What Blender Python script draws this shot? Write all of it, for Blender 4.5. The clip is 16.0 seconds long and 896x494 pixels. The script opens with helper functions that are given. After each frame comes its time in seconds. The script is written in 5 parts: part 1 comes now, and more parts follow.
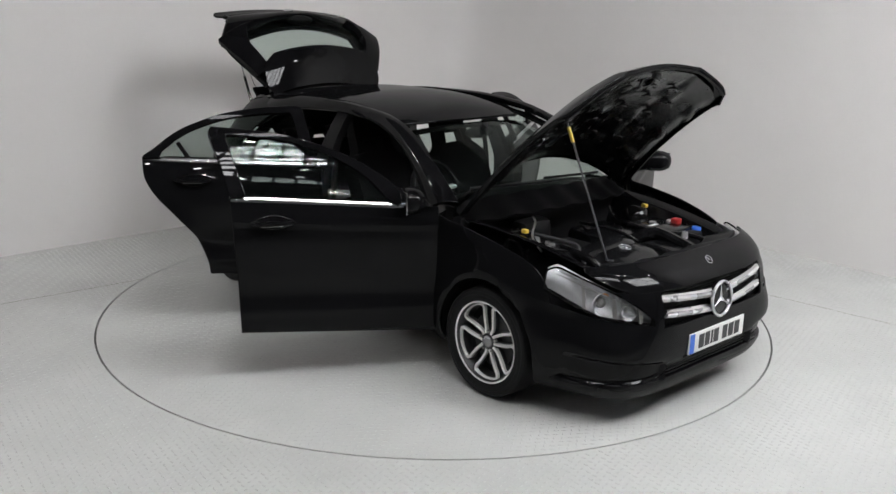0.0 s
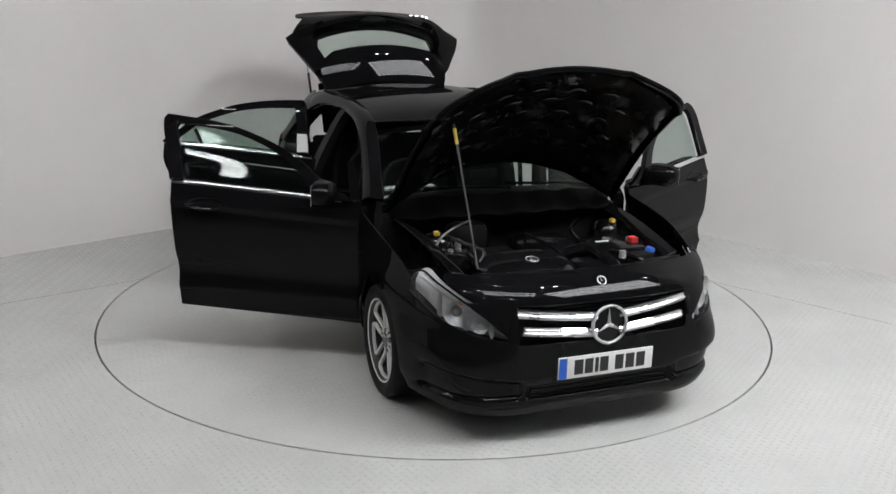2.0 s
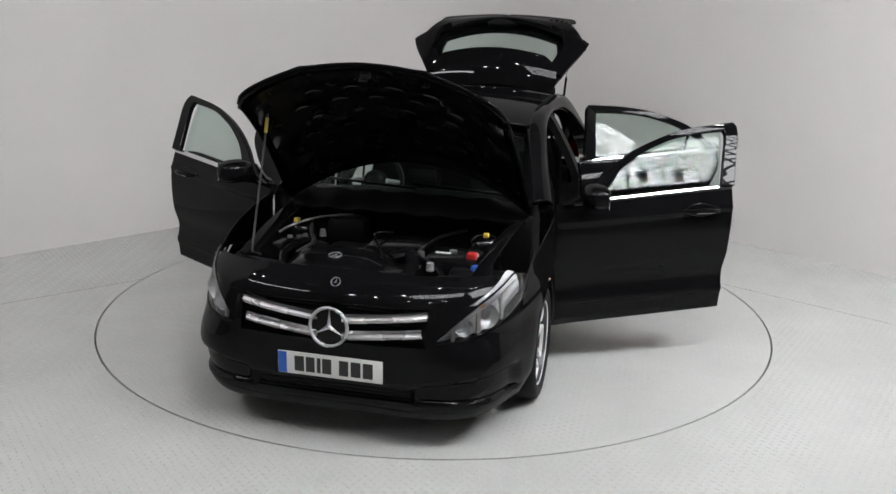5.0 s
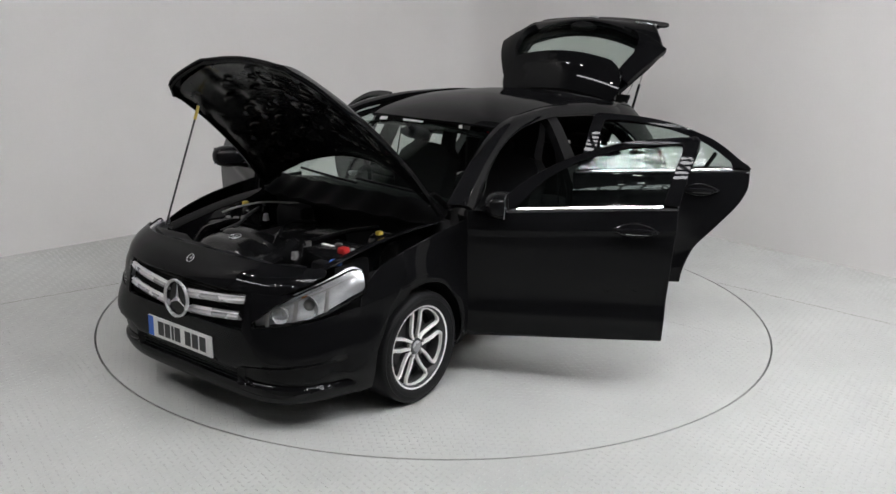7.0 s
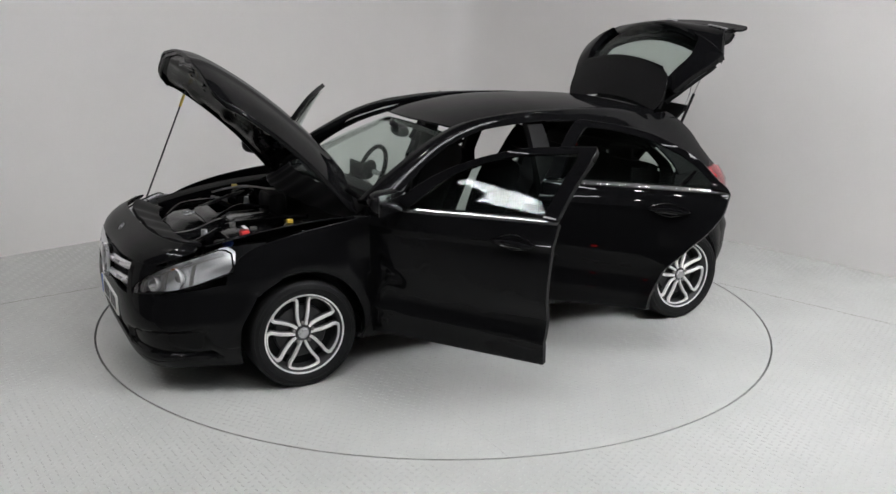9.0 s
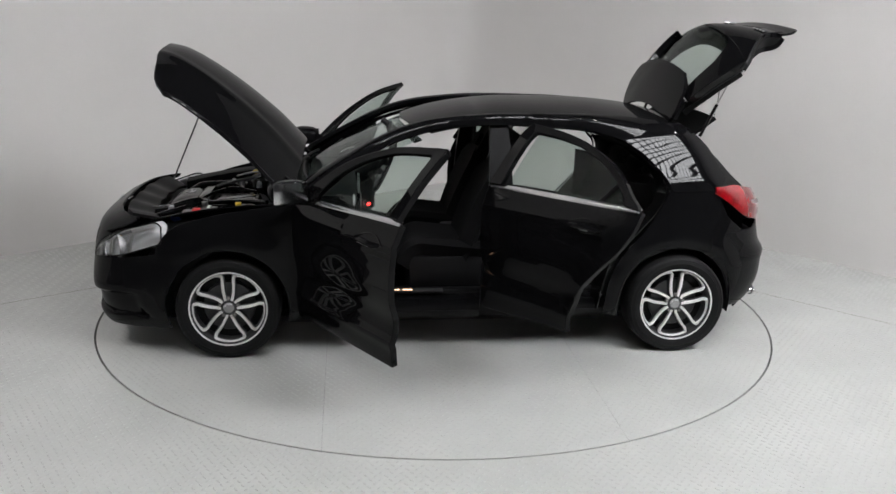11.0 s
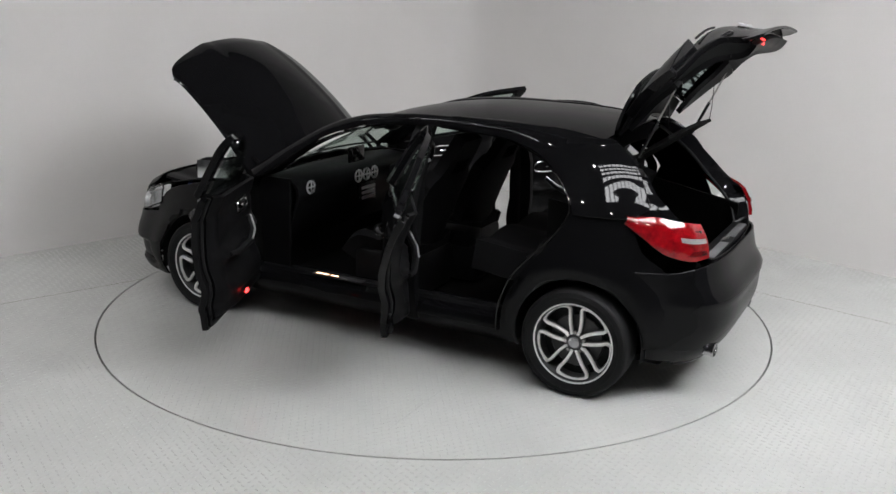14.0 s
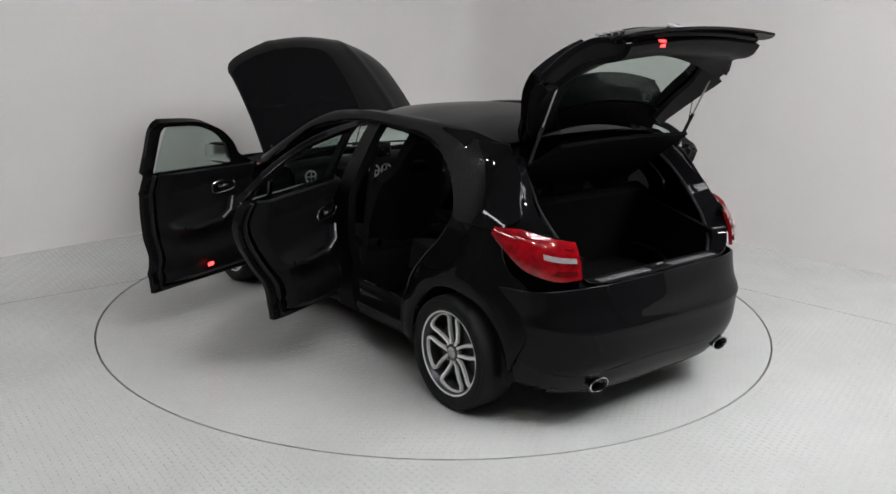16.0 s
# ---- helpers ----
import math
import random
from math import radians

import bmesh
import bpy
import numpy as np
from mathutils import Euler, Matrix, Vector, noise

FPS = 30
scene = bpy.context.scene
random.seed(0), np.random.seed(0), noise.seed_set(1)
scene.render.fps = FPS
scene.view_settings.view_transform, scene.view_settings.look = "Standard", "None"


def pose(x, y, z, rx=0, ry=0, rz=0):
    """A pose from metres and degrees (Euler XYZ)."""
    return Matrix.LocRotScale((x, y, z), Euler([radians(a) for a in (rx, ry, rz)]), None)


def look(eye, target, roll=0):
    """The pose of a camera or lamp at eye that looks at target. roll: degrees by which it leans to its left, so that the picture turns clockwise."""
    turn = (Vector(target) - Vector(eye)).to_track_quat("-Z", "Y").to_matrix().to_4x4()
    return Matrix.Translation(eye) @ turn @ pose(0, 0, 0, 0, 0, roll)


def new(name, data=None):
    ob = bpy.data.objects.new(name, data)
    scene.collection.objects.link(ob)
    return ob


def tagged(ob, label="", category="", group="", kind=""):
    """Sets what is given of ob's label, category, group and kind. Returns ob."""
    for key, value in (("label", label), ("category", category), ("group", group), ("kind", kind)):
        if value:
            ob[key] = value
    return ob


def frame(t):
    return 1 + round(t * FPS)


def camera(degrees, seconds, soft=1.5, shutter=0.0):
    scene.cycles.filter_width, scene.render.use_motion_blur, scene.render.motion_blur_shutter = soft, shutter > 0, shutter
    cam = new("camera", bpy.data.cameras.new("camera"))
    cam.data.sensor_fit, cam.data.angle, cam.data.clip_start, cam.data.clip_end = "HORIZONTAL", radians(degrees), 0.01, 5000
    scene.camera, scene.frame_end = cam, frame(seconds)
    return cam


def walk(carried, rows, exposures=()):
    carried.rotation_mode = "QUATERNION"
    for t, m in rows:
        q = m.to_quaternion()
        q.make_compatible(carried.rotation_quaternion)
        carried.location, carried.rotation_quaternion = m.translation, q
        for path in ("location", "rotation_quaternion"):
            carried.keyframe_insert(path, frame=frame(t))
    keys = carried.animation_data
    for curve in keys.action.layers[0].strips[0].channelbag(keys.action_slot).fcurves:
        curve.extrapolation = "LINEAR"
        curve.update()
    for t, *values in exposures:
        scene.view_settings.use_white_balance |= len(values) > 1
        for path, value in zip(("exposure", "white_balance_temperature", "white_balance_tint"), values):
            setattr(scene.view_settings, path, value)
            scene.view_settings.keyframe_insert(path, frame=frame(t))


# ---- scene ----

# ---------------------------------------------------------------- camera
CAM_AT = pose(0.0, -6.022, 2.052, 74.811, 0, -0.742) @ pose(0, 0, 0, 0, 0, 1.287)
cam = camera(53.25, 16.0)
walk(cam, [(0.0, CAM_AT), (16.0, CAM_AT)])

# ---------------------------------------------------------------- world and light
world = bpy.data.worlds.new("studio_world")
scene.world = world
world.use_nodes = True
world.node_tree.nodes["Background"].inputs[0].default_value = (0.6, 0.65, 0.7, 1)
world.node_tree.nodes["Background"].inputs[1].default_value = 0.15
scene.view_settings.exposure = 0.37

# heading of the car on the turntable, degrees, by seconds
HEADING = [(0.0, -48.45), (0.5, -52.05), (1.0, -57.5), (1.5, -63.3), (2.0, -69.3), (2.5, -75.15), (3.0, -81.05), (3.5, -86.9),
           (4.0, -92.85), (4.5, -98.75), (5.0, -104.65), (5.5, -110.5), (6.0, -116.4), (6.5, -122.25), (7.0, -128.15), (7.5, -133.95),
           (8.0, -139.8), (8.5, -145.6), (9.0, -151.4), (9.5, -157.1), (10.0, -162.75), (10.5, -168.4), (11.0, -174.1), (11.5, -179.88),
           (12.0, -185.75), (12.5, -191.7), (13.0, -197.45), (13.5, -203.15), (14.0, -208.95), (14.5, -214.65), (15.0, -220.7),
           (15.5, -226.55), (16.0, -232.5)]
CAR_OFF = (-0.034, 0.061)


# ---------------------------------------------------------------- materials
def material(name):
    m = bpy.data.materials.new(name)
    m.use_nodes = True
    nt = m.node_tree
    return m, nt, nt.nodes["Principled BSDF"]


def node(nt, kind, **kw):
    n = nt.nodes.new(kind)
    for k, v in kw.items():
        n.inputs[k.replace("_", " ")].default_value = v
    return n


def varied(name, color, rough, metal=0.0, spread=0.15, scale=6.0, fine=120.0, bump=0.1, depth=0.002, coat=0.0, spec=0.5, rough_spread=0.1):
    """A surface with two scales of variation in tone and gloss, and a fine relief."""
    m, nt, b = material(name)
    tc = nt.nodes.new("ShaderNodeTexCoord")
    big = node(nt, "ShaderNodeTexNoise", Scale=scale, Detail=4.0, Roughness=0.6)
    small = node(nt, "ShaderNodeTexNoise", Scale=fine, Detail=3.0, Roughness=0.6)
    for n in (big, small):
        nt.links.new(tc.outputs["Object"], n.inputs["Vector"])
    mixn = nt.nodes.new("ShaderNodeMath")
    mixn.operation = "MULTIPLY_ADD"
    mixn.inputs[1].default_value = 0.35
    nt.links.new(small.outputs[0], mixn.inputs[0])
    nt.links.new(big.outputs[0], mixn.inputs[2])
    ramp = nt.nodes.new("ShaderNodeValToRGB")
    ramp.color_ramp.elements[0].position, ramp.color_ramp.elements[1].position = 0.45, 0.9
    ramp.color_ramp.elements[0].color = (*[c * (1 - spread) for c in color], 1)
    ramp.color_ramp.elements[1].color = (*[min(1, c * (1 + spread)) for c in color], 1)
    nt.links.new(mixn.outputs[0], ramp.inputs[0])
    nt.links.new(ramp.outputs[0], b.inputs["Base Color"])
    rr = nt.nodes.new("ShaderNodeMapRange")
    rr.inputs["To Min"].default_value = max(0.0, rough - rough_spread)
    rr.inputs["To Max"].default_value = min(1.0, rough + rough_spread)
    nt.links.new(big.outputs[0], rr.inputs[0])
    nt.links.new(rr.outputs[0], b.inputs["Roughness"])
    b.inputs["Metallic"].default_value = metal
    b.inputs["Coat Weight"].default_value = coat
    b.inputs["Coat Roughness"].default_value = 0.015
    b.inputs["Coat IOR"].default_value = 1.38
    b.inputs["Specular IOR Level"].default_value = spec
    if bump:
        bn = node(nt, "ShaderNodeBump", Strength=bump, Distance=depth)
        nt.links.new(small.outputs[0], bn.inputs["Height"])
        nt.links.new(bn.outputs[0], b.inputs["Normal"])
    return m


def glow(name, color, strength):
    m, nt, b = material(name)
    b.inputs["Base Color"].default_value = (*color, 1)
    b.inputs["Emission Color"].default_value = (*color, 1)
    b.inputs["Emission Strength"].default_value = strength
    return m


def glass(name, color=(1, 1, 1), rough=0.0, base=0.018):
    """Clear pane: straight transmission with a mirror gloss that grows towards grazing."""
    m, nt, b = material(name)
    out = nt.nodes["Material Output"]
    tr = nt.nodes.new("ShaderNodeBsdfTransparent")
    tr.inputs[0].default_value = (*color, 1)
    gl = nt.nodes.new("ShaderNodeBsdfGlossy")
    gl.inputs["Roughness"].default_value = rough
    lw = nt.nodes.new("ShaderNodeLayerWeight")
    lw.inputs[0].default_value = 0.5
    pw = nt.nodes.new("ShaderNodeMath")
    pw.operation = "POWER"
    pw.inputs[1].default_value = 4.5
    nt.links.new(lw.outputs["Facing"], pw.inputs[0])
    ma = nt.nodes.new("ShaderNodeMath")
    ma.operation = "MULTIPLY_ADD"
    ma.inputs[1].default_value, ma.inputs[2].default_value = 0.42, base
    nt.links.new(pw.outputs[0], ma.inputs[0])
    mx = nt.nodes.new("ShaderNodeMixShader")
    nt.links.new(ma.outputs[0], mx.inputs[0])
    nt.links.new(tr.outputs[0], mx.inputs[1])
    nt.links.new(gl.outputs[0], mx.inputs[2])
    nt.links.new(mx.outputs[0], out.inputs[0])
    return m


M_WALL = varied("painted_plaster", (0.70, 0.68, 0.668), 0.55, spread=0.03, scale=0.9, fine=60, bump=0.05, depth=0.002)
M_FLOOR = varied("grey_floor_paint", (0.46, 0.466, 0.45), 0.20, spread=0.07, scale=1.3, fine=40, bump=0.03, depth=0.001, rough_spread=0.08)
M_TREAD = varied("worn_tread_paint", (0.465, 0.471, 0.455), 0.13, spread=0.08, scale=1.6, fine=30, bump=0.0, rough_spread=0.08)
M_GAP = varied("dark_gap", (0.03, 0.03, 0.03), 0.7)
M_SEAM = varied("floor_joint_dirt", (0.17, 0.16, 0.14), 0.8, spread=0.5, scale=9, fine=60)
M_DARKWALL = varied("dark_hall_paint", (0.10, 0.10, 0.105), 0.8, spread=0.1, scale=0.6)
M_PANEL = glow("lit_diffuser", (0.965, 0.975, 1.0), 26.0)
M_BAR = varied("dark_lattice_metal", (0.12, 0.12, 0.13), 0.5, metal=0.6)


# ---------------------------------------------------------------- mesh helpers
def finish(name, bm, mat, parent=None, label="", smooth=35.0):
    me = bpy.data.meshes.new(name)
    bmesh.ops.recalc_face_normals(bm, faces=bm.faces)
    bm.to_mesh(me)
    bm.free()
    for q in mat if isinstance(mat, (list, tuple)) else [mat]:
        me.materials.append(q)
    if smooth:
        me.shade_smooth()
        me.set_sharp_from_angle(angle=radians(smooth))
    ob = new(name, me)
    if parent:
        ob.parent = parent
    if label:
        ob["label"] = label
    if not isinstance(mat, (list, tuple)) and mat.name == "black_car_paint":
        bv = ob.modifiers.new("rounded_edges", "BEVEL")
        bv.width, bv.segments, bv.limit_method, bv.angle_limit = 0.004, 2, "ANGLE", radians(50)
    return ob


def part(name, bm, mat, parent, label="", smooth=35.0):
    return finish(name, bm, mat, parent, label, smooth)


def box(bm, x0, x1, y0, y1, z0, z1, bev=0.0, m=None):
    r = bmesh.ops.create_cube(bm, size=1.0)
    vs = r["verts"]
    t = Matrix.Translation(((x0 + x1) / 2, (y0 + y1) / 2, (z0 + z1) / 2)) @ Matrix.Diagonal((x1 - x0, y1 - y0, z1 - z0, 1))
    bmesh.ops.transform(bm, matrix=t, verts=vs)
    if bev:
        es = list({e for v in vs for e in v.link_edges})
        out = bmesh.ops.bevel(bm, geom=es, offset=bev, segments=2, profile=0.5, affect="EDGES")
        vs = list({v for f in out["faces"] for v in f.verts} | {v for v in vs if v.is_valid})
    if m:
        bmesh.ops.transform(bm, matrix=m, verts=vs)
    return vs


def wall_slab(name, pts, z0, z1, thick, mat, label):
    """An upright wall along a plan line, thickness laid to the left of the line."""
    bm = bmesh.new()
    n = len(pts)
    nrm = []
    for i in range(n):
        a, b = Vector(pts[max(0, i - 1)]), Vector(pts[min(n - 1, i + 1)])
        d = (b - a).normalized()
        nrm.append(Vector((-d.y, d.x)))
    rows = []
    for (x, y), k in zip(pts, nrm):
        rows.append([bm.verts.new((x, y, z0)), bm.verts.new((x, y, z1)), bm.verts.new((x + k.x * thick, y + k.y * thick, z1)), bm.verts.new((x + k.x * thick, y + k.y * thick, z0))])
    for a, b in zip(rows, rows[1:]):
        for i in range(4):
            bm.faces.new((a[i], a[(i + 1) % 4], b[(i + 1) % 4], b[i]))
    bm.faces.new(rows[0])
    bm.faces.new(rows[-1])
    ob = finish(name, bm, mat)
    return tagged(ob, label, "wall", kind="structure")


# ---------------------------------------------------------------- room
RING = 2.257
CORNER = Vector((0.24, 4.65))
LDIR = (Vector((-3.53, 0.96)) - CORNER).normalized()
RDIR = (Vector((3.71, 0.84)) - CORNER).normalized()


def corner_line():
    """The two studio walls in plan, joined by a rounded corner."""
    rad = 0.55
    pts = [CORNER + LDIR * 9.0, CORNER + LDIR * rad]
    for i in range(1, 12):
        s = i / 12
        a, b = CORNER + LDIR * rad, CORNER + RDIR * rad
        pts.append(a * (1 - s) ** 2 + CORNER * 2 * s * (1 - s) + b * s ** 2)
    pts += [CORNER + RDIR * rad, CORNER + RDIR * 9.0]
    return [tuple(q) for q in pts]


line = corner_line()
wall_slab("wall_north", line, 0.0, 5.8, 0.2, M_WALL, "off-white painted studio walls meeting in a rounded corner")
PA, PB = Vector(line[0]), Vector(line[-1])
back = [tuple(PB), (PB.x + 0.5, -9.5), (PA.x - 0.5, -9.5), tuple(PA)]
wall_slab("wall_south", back, 0.0, 5.8, 0.2, M_DARKWALL, "dark painted walls of the hall behind the studio")


def floor_sheet():
    bm = bmesh.new()
    n = 160
    ins = [bm.verts.new(((RING + 0.006) * math.cos(2 * math.pi * i / n), (RING + 0.006) * math.sin(2 * math.pi * i / n), 0)) for i in range(n)]
    low = [bm.verts.new((v.co.x, v.co.y, -0.05)) for v in ins]
    out = []
    for i in range(n):
        a = 2 * math.pi * i / n
        c, s = math.cos(a), math.sin(a)
        k = 11.0 / max(abs(c), abs(s))
        out.append(bm.verts.new((k * c, k * s, 0)))
    for i in range(n):
        j = (i + 1) % n
        bm.faces.new((ins[i], out[i], out[j], ins[j]))
        bm.faces.new((ins[i], ins[j], low[j], low[i]))
    return finish("floor", bm, M_FLOOR)


tagged(floor_sheet(), "grey painted steel tread-plate floor round the turntable", "floor", kind="structure")
bm = bmesh.new()
bmesh.ops.create_circle(bm, cap_ends=True, segments=96, radius=RING + 0.3, matrix=Matrix.Translation((0, 0, -0.05)))
tagged(finish("pit_floor", bm, M_GAP), "dark pit under the turntable rim", "floor", kind="structure")

turntable = tagged(new("turntable"), "round grey steel tread-plate turntable flush in the floor", "turntable")


def plate_strip(x0, x1):
    """A strip of the round deck between two seams."""
    bm = bmesh.new()
    r, n = RING - 0.006, 48
    top = []
    for i in range(n + 1):
        x = x0 + (x1 - x0) * (0.5 - 0.5 * math.cos(math.pi * i / n))
        top.append((x, math.sqrt(max(0.0, r * r - x * x))))
    rim = top + [(x, -y) for x, y in top[::-1] if y > 1e-6]
    up = [bm.verts.new((x, y, 0)) for x, y in rim]
    lo = [bm.verts.new((x, y, -0.04)) for x, y in rim]
    bm.faces.new(up)
    for k in range(len(rim)):
        m = (k + 1) % len(rim)
        bm.faces.new((up[k], lo[k], lo[m], up[m]))
    return bm


for x0, x1 in ((-2.251, -0.7507), (-0.7495, 0.7495), (0.7507, 2.251)):
    part("deck_plate", plate_strip(x0, x1), M_FLOOR, turntable, smooth=0)


def tread(name, keep, parent, high, step=0.046):
    """Raised lozenges in alternating directions over the part of the floor that keep(x, y) accepts."""
    verts, faces = [], []
    n = int(5.6 / step)
    for i in range(-n, n + 1):
        for j in range(-n, n + 1):
            x, y = i * step + 0.5 * step * (j % 2), j * step * 0.72
            if not keep(x, y):
                continue
            a = radians(45 if (i + j) % 2 else -45)
            c, s = math.cos(a), math.sin(a)
            k = len(verts)
            for u, v, z in ((-0.016, 0, 0), (0, -0.007, 0), (0.016, 0, 0), (0, 0.007, 0), (-0.008, 0, high), (0.008, 0, high)):
                verts.append((x + u * c - v * s, y + u * s + v * c, z + 0.0003))
            faces += [(k, k + 1, k + 4), (k + 1, k + 2, k + 5), (k + 1, k + 5, k + 4), (k + 2, k + 3, k + 5), (k + 3, k, k + 4), (k + 3, k + 4, k + 5)]
    me = bpy.data.meshes.new(name)
    me.from_pydata(verts, [], faces)
    me.materials.append(M_TREAD)
    ob = new(name, me)
    ob.parent = parent
    return tagged(ob, "raised lozenges of grey painted tread plate", "" if parent else "tread pattern", kind="stuff")


tread("floor_tread", lambda x, y: math.hypot(x, y) > RING + 0.03 and y > -3.6 and y < 4.5 - abs(x - 0.2) * 0.98, None, 0.0020)
tread("plate_tread", lambda x, y: math.hypot(x, y) < RING - 0.03, turntable, 0.0014)


def seam(a, b, wide):
    """Dirt-filled joint between two floor plates, lying flush."""
    a, b = Vector((*a, 0.0006)), Vector((*b, 0.0006))
    n = (b - a).cross(Vector((0, 0, 1))).normalized() * wide / 2
    bm = bmesh.new()
    lo = [bm.verts.new(p) for p in (a - n, b - n, b + n, a + n)]
    hi = [bm.verts.new(v.co + Vector((0, 0, 0.0008))) for v in lo]
    bm.faces.new(hi)
    for k in range(4):
        bm.faces.new((lo[k], lo[(k + 1) % 4], hi[(k + 1) % 4], hi[k]))
    tagged(finish("floor_seam", bm, M_SEAM, smooth=0), "dark dirt-filled joint between painted floor plates", "floor seam", kind="structure")


seam((-3.55, -0.65), (-2.205, 0.447), 0.006)
seam((3.75, -0.85), (2.20, 0.62), 0.004)

bm = bmesh.new()
box(bm, -9, 9, -10, 7, 5.8, 6.0)
tagged(finish("ceiling", bm, M_DARKWALL), "dark hall ceiling", "ceiling", kind="structure")


def light_bank(m, w, h, nx, ny, label, bar=0.02, rail=0.02):
    """A suspended panel of lit panes behind a square lattice, facing down its own -z."""
    root = tagged(new("ceiling_light"), label, "ceiling light", group="lattice light panels")
    root.matrix_basis = m
    bm = bmesh.new()
    box(bm, -w / 2, w / 2, -h / 2, h / 2, 0.0, 0.01)
    part("diffuser", bm, M_PANEL, root)
    bm = bmesh.new()
    for i in range(nx + 1):
        x = -w / 2 + w * i / nx
        box(bm, x - bar, x + bar, -h / 2, h / 2, -0.04, -0.002)
    for i in range(ny + 1):
        y = -h / 2 + h * i / ny
        box(bm, -w / 2, w / 2, y - rail, y + rail, -0.045, -0.004)
    part("lattice", bm, M_BAR, root, smooth=0)
    bm = bmesh.new()
    box(bm, -w / 2 - 0.05, w / 2 + 0.05, -h / 2 - 0.05, h / 2 + 0.05, 0.012, 0.08)
    part("housing", bm, M_BAR, root, smooth=0)
    return root


BANK = "large lit ceiling panel behind a dark square lattice"
light_bank(look((0.8, -3.8, 5.2), (0.5, -1.0, 0.6)), 3.2, 0.9, 11, 5, BANK, 0.022, 0.042)
light_bank(look((4.2, -3.0, 5.0), (1.8, -0.9, 0.3)), 2.6, 1.8, 14, 10, BANK, 0.018, 0.018)
light_bank(look((-4.4, -3.1, 5.0), (-0.6, -0.2, 0.8)), 3.2, 0.20, 1, 1, "long bright strip light under the hall ceiling")


M_SPOT = glow("lit_spot_lens", (1.0, 0.98, 0.95), 190.0)


def spot(x, y):
    """Small recessed ceiling downlight."""
    root = tagged(new("downlight"), "small bright round ceiling downlight", "ceiling light", group="ceiling downlights")
    root.matrix_basis = pose(x, y, 5.8)
    bm = bmesh.new()
    bmesh.ops.create_cone(bm, cap_ends=True, segments=16, radius1=0.065, radius2=0.065, depth=0.02, matrix=Matrix.Translation((0, 0, -0.03)))
    part("lens", bm, M_SPOT, root)
    bm = bmesh.new()
    bmesh.ops.create_cone(bm, cap_ends=True, segments=20, radius1=0.095, radius2=0.095, depth=0.03, matrix=Matrix.Translation((0, 0, -0.0)))
    part("housing", bm, M_BAR, root)


for x, y in ((-4.6, -0.6), (-4.2, -1.2), (-3.1, -4.6), (-2.6, -4.9), (-1.2, -3.8), (-0.9, -4.1), (-1.4, -6.2), (1.3, -5.6), (1.6, -6.0), (2.4, -2.0), (2.8, -1.8), (4.6, -0.9),
             (4.9, -4.6), (0.2, -6.6), (-5.0, -3.6), (0.4, -1.6)):
    spot(x, y)
# ==== CAR ====
# ---------------------------------------------------------------- car materials
M_PAINT = varied("black_car_paint", (0.0045, 0.0045, 0.005), 0.28, spread=0.1, scale=3, fine=900, bump=0.0, coat=0.46, spec=0.0, rough_spread=0.04)
M_PLASTIC = varied("black_grained_plastic", (0.006, 0.006, 0.0065), 0.5, spread=0.2, scale=8, fine=700, bump=0.25, depth=0.0006, spec=0.16)
M_TRIM = varied("dark_interior_trim", (0.0045, 0.0045, 0.005), 0.5, spread=0.2, scale=9, fine=500, bump=0.2, depth=0.0008, spec=0.1)
M_GLOSSBLACK = varied("gloss_black_plastic", (0.004, 0.004, 0.004), 0.10, spread=0.1, bump=0.0, spec=0.3, rough_spread=0.04)
M_RUBBER = varied("tyre_rubber", (0.009, 0.009, 0.0095), 0.6, spread=0.2, scale=10, fine=400, bump=0.3, depth=0.0006, spec=0.15)
M_ALLOY = varied("machined_alloy", (0.80, 0.79, 0.78), 0.32, metal=0.4, spread=0.08, scale=14, fine=600, bump=0.04)
M_ALLOYDARK = varied("grey_painted_alloy", (0.05, 0.05, 0.052), 0.4, metal=0.5, spread=0.1)
M_CHROME = varied("polished_chrome", (0.66, 0.66, 0.67), 0.16, metal=1.0, spread=0.04, bump=0.0, rough_spread=0.05)
M_SILVER = varied("satin_silver_paint", (0.50, 0.50, 0.51), 0.28, metal=0.55, spread=0.05, bump=0.0)
M_STEEL = varied("dull_steel", (0.35, 0.34, 0.33), 0.45, metal=0.9, spread=0.2)
M_GLASS = glass("window_glass", (0.80, 0.86, 0.83))
M_REARGLASS = glass("rear_window_glass", (0.80, 0.86, 0.83))
M_LENS = glass("lamp_lens", (0.97, 0.975, 0.98), 0.02, 0.04)
M_RED = varied("red_lamp_plastic", (0.21, 0.002, 0.005), 0.10, spread=0.45, scale=18, fine=260, bump=0.03, depth=0.0005, coat=1.0)
M_REDDARK = varied("deep_red_lamp_plastic", (0.10, 0.002, 0.003), 0.15, spread=0.2, scale=18, fine=260, bump=0.1, coat=1.0)
M_REDGLOW = glow("lit_red_marker", (1.0, 0.03, 0.03), 6.0)
M_WARMGLOW = glow("lit_warm_lettering", (1.0, 0.62, 0.40), 2.5)
M_CLEARLAMP = varied("clear_lamp_block", (0.26, 0.23, 0.23), 0.15, spread=0.2, scale=30)
M_WHITE = varied("reflective_white_plate", (0.74, 0.74, 0.72), 0.35, spread=0.04, scale=12)
M_BLUE = varied("blue_plate_band", (0.02, 0.12, 0.55), 0.35, spread=0.08)
M_BLACKINK = varied("black_plate_ink", (0.015, 0.015, 0.015), 0.4)
M_YELLOW = varied("yellow_cap", (0.60, 0.42, 0.06), 0.4)
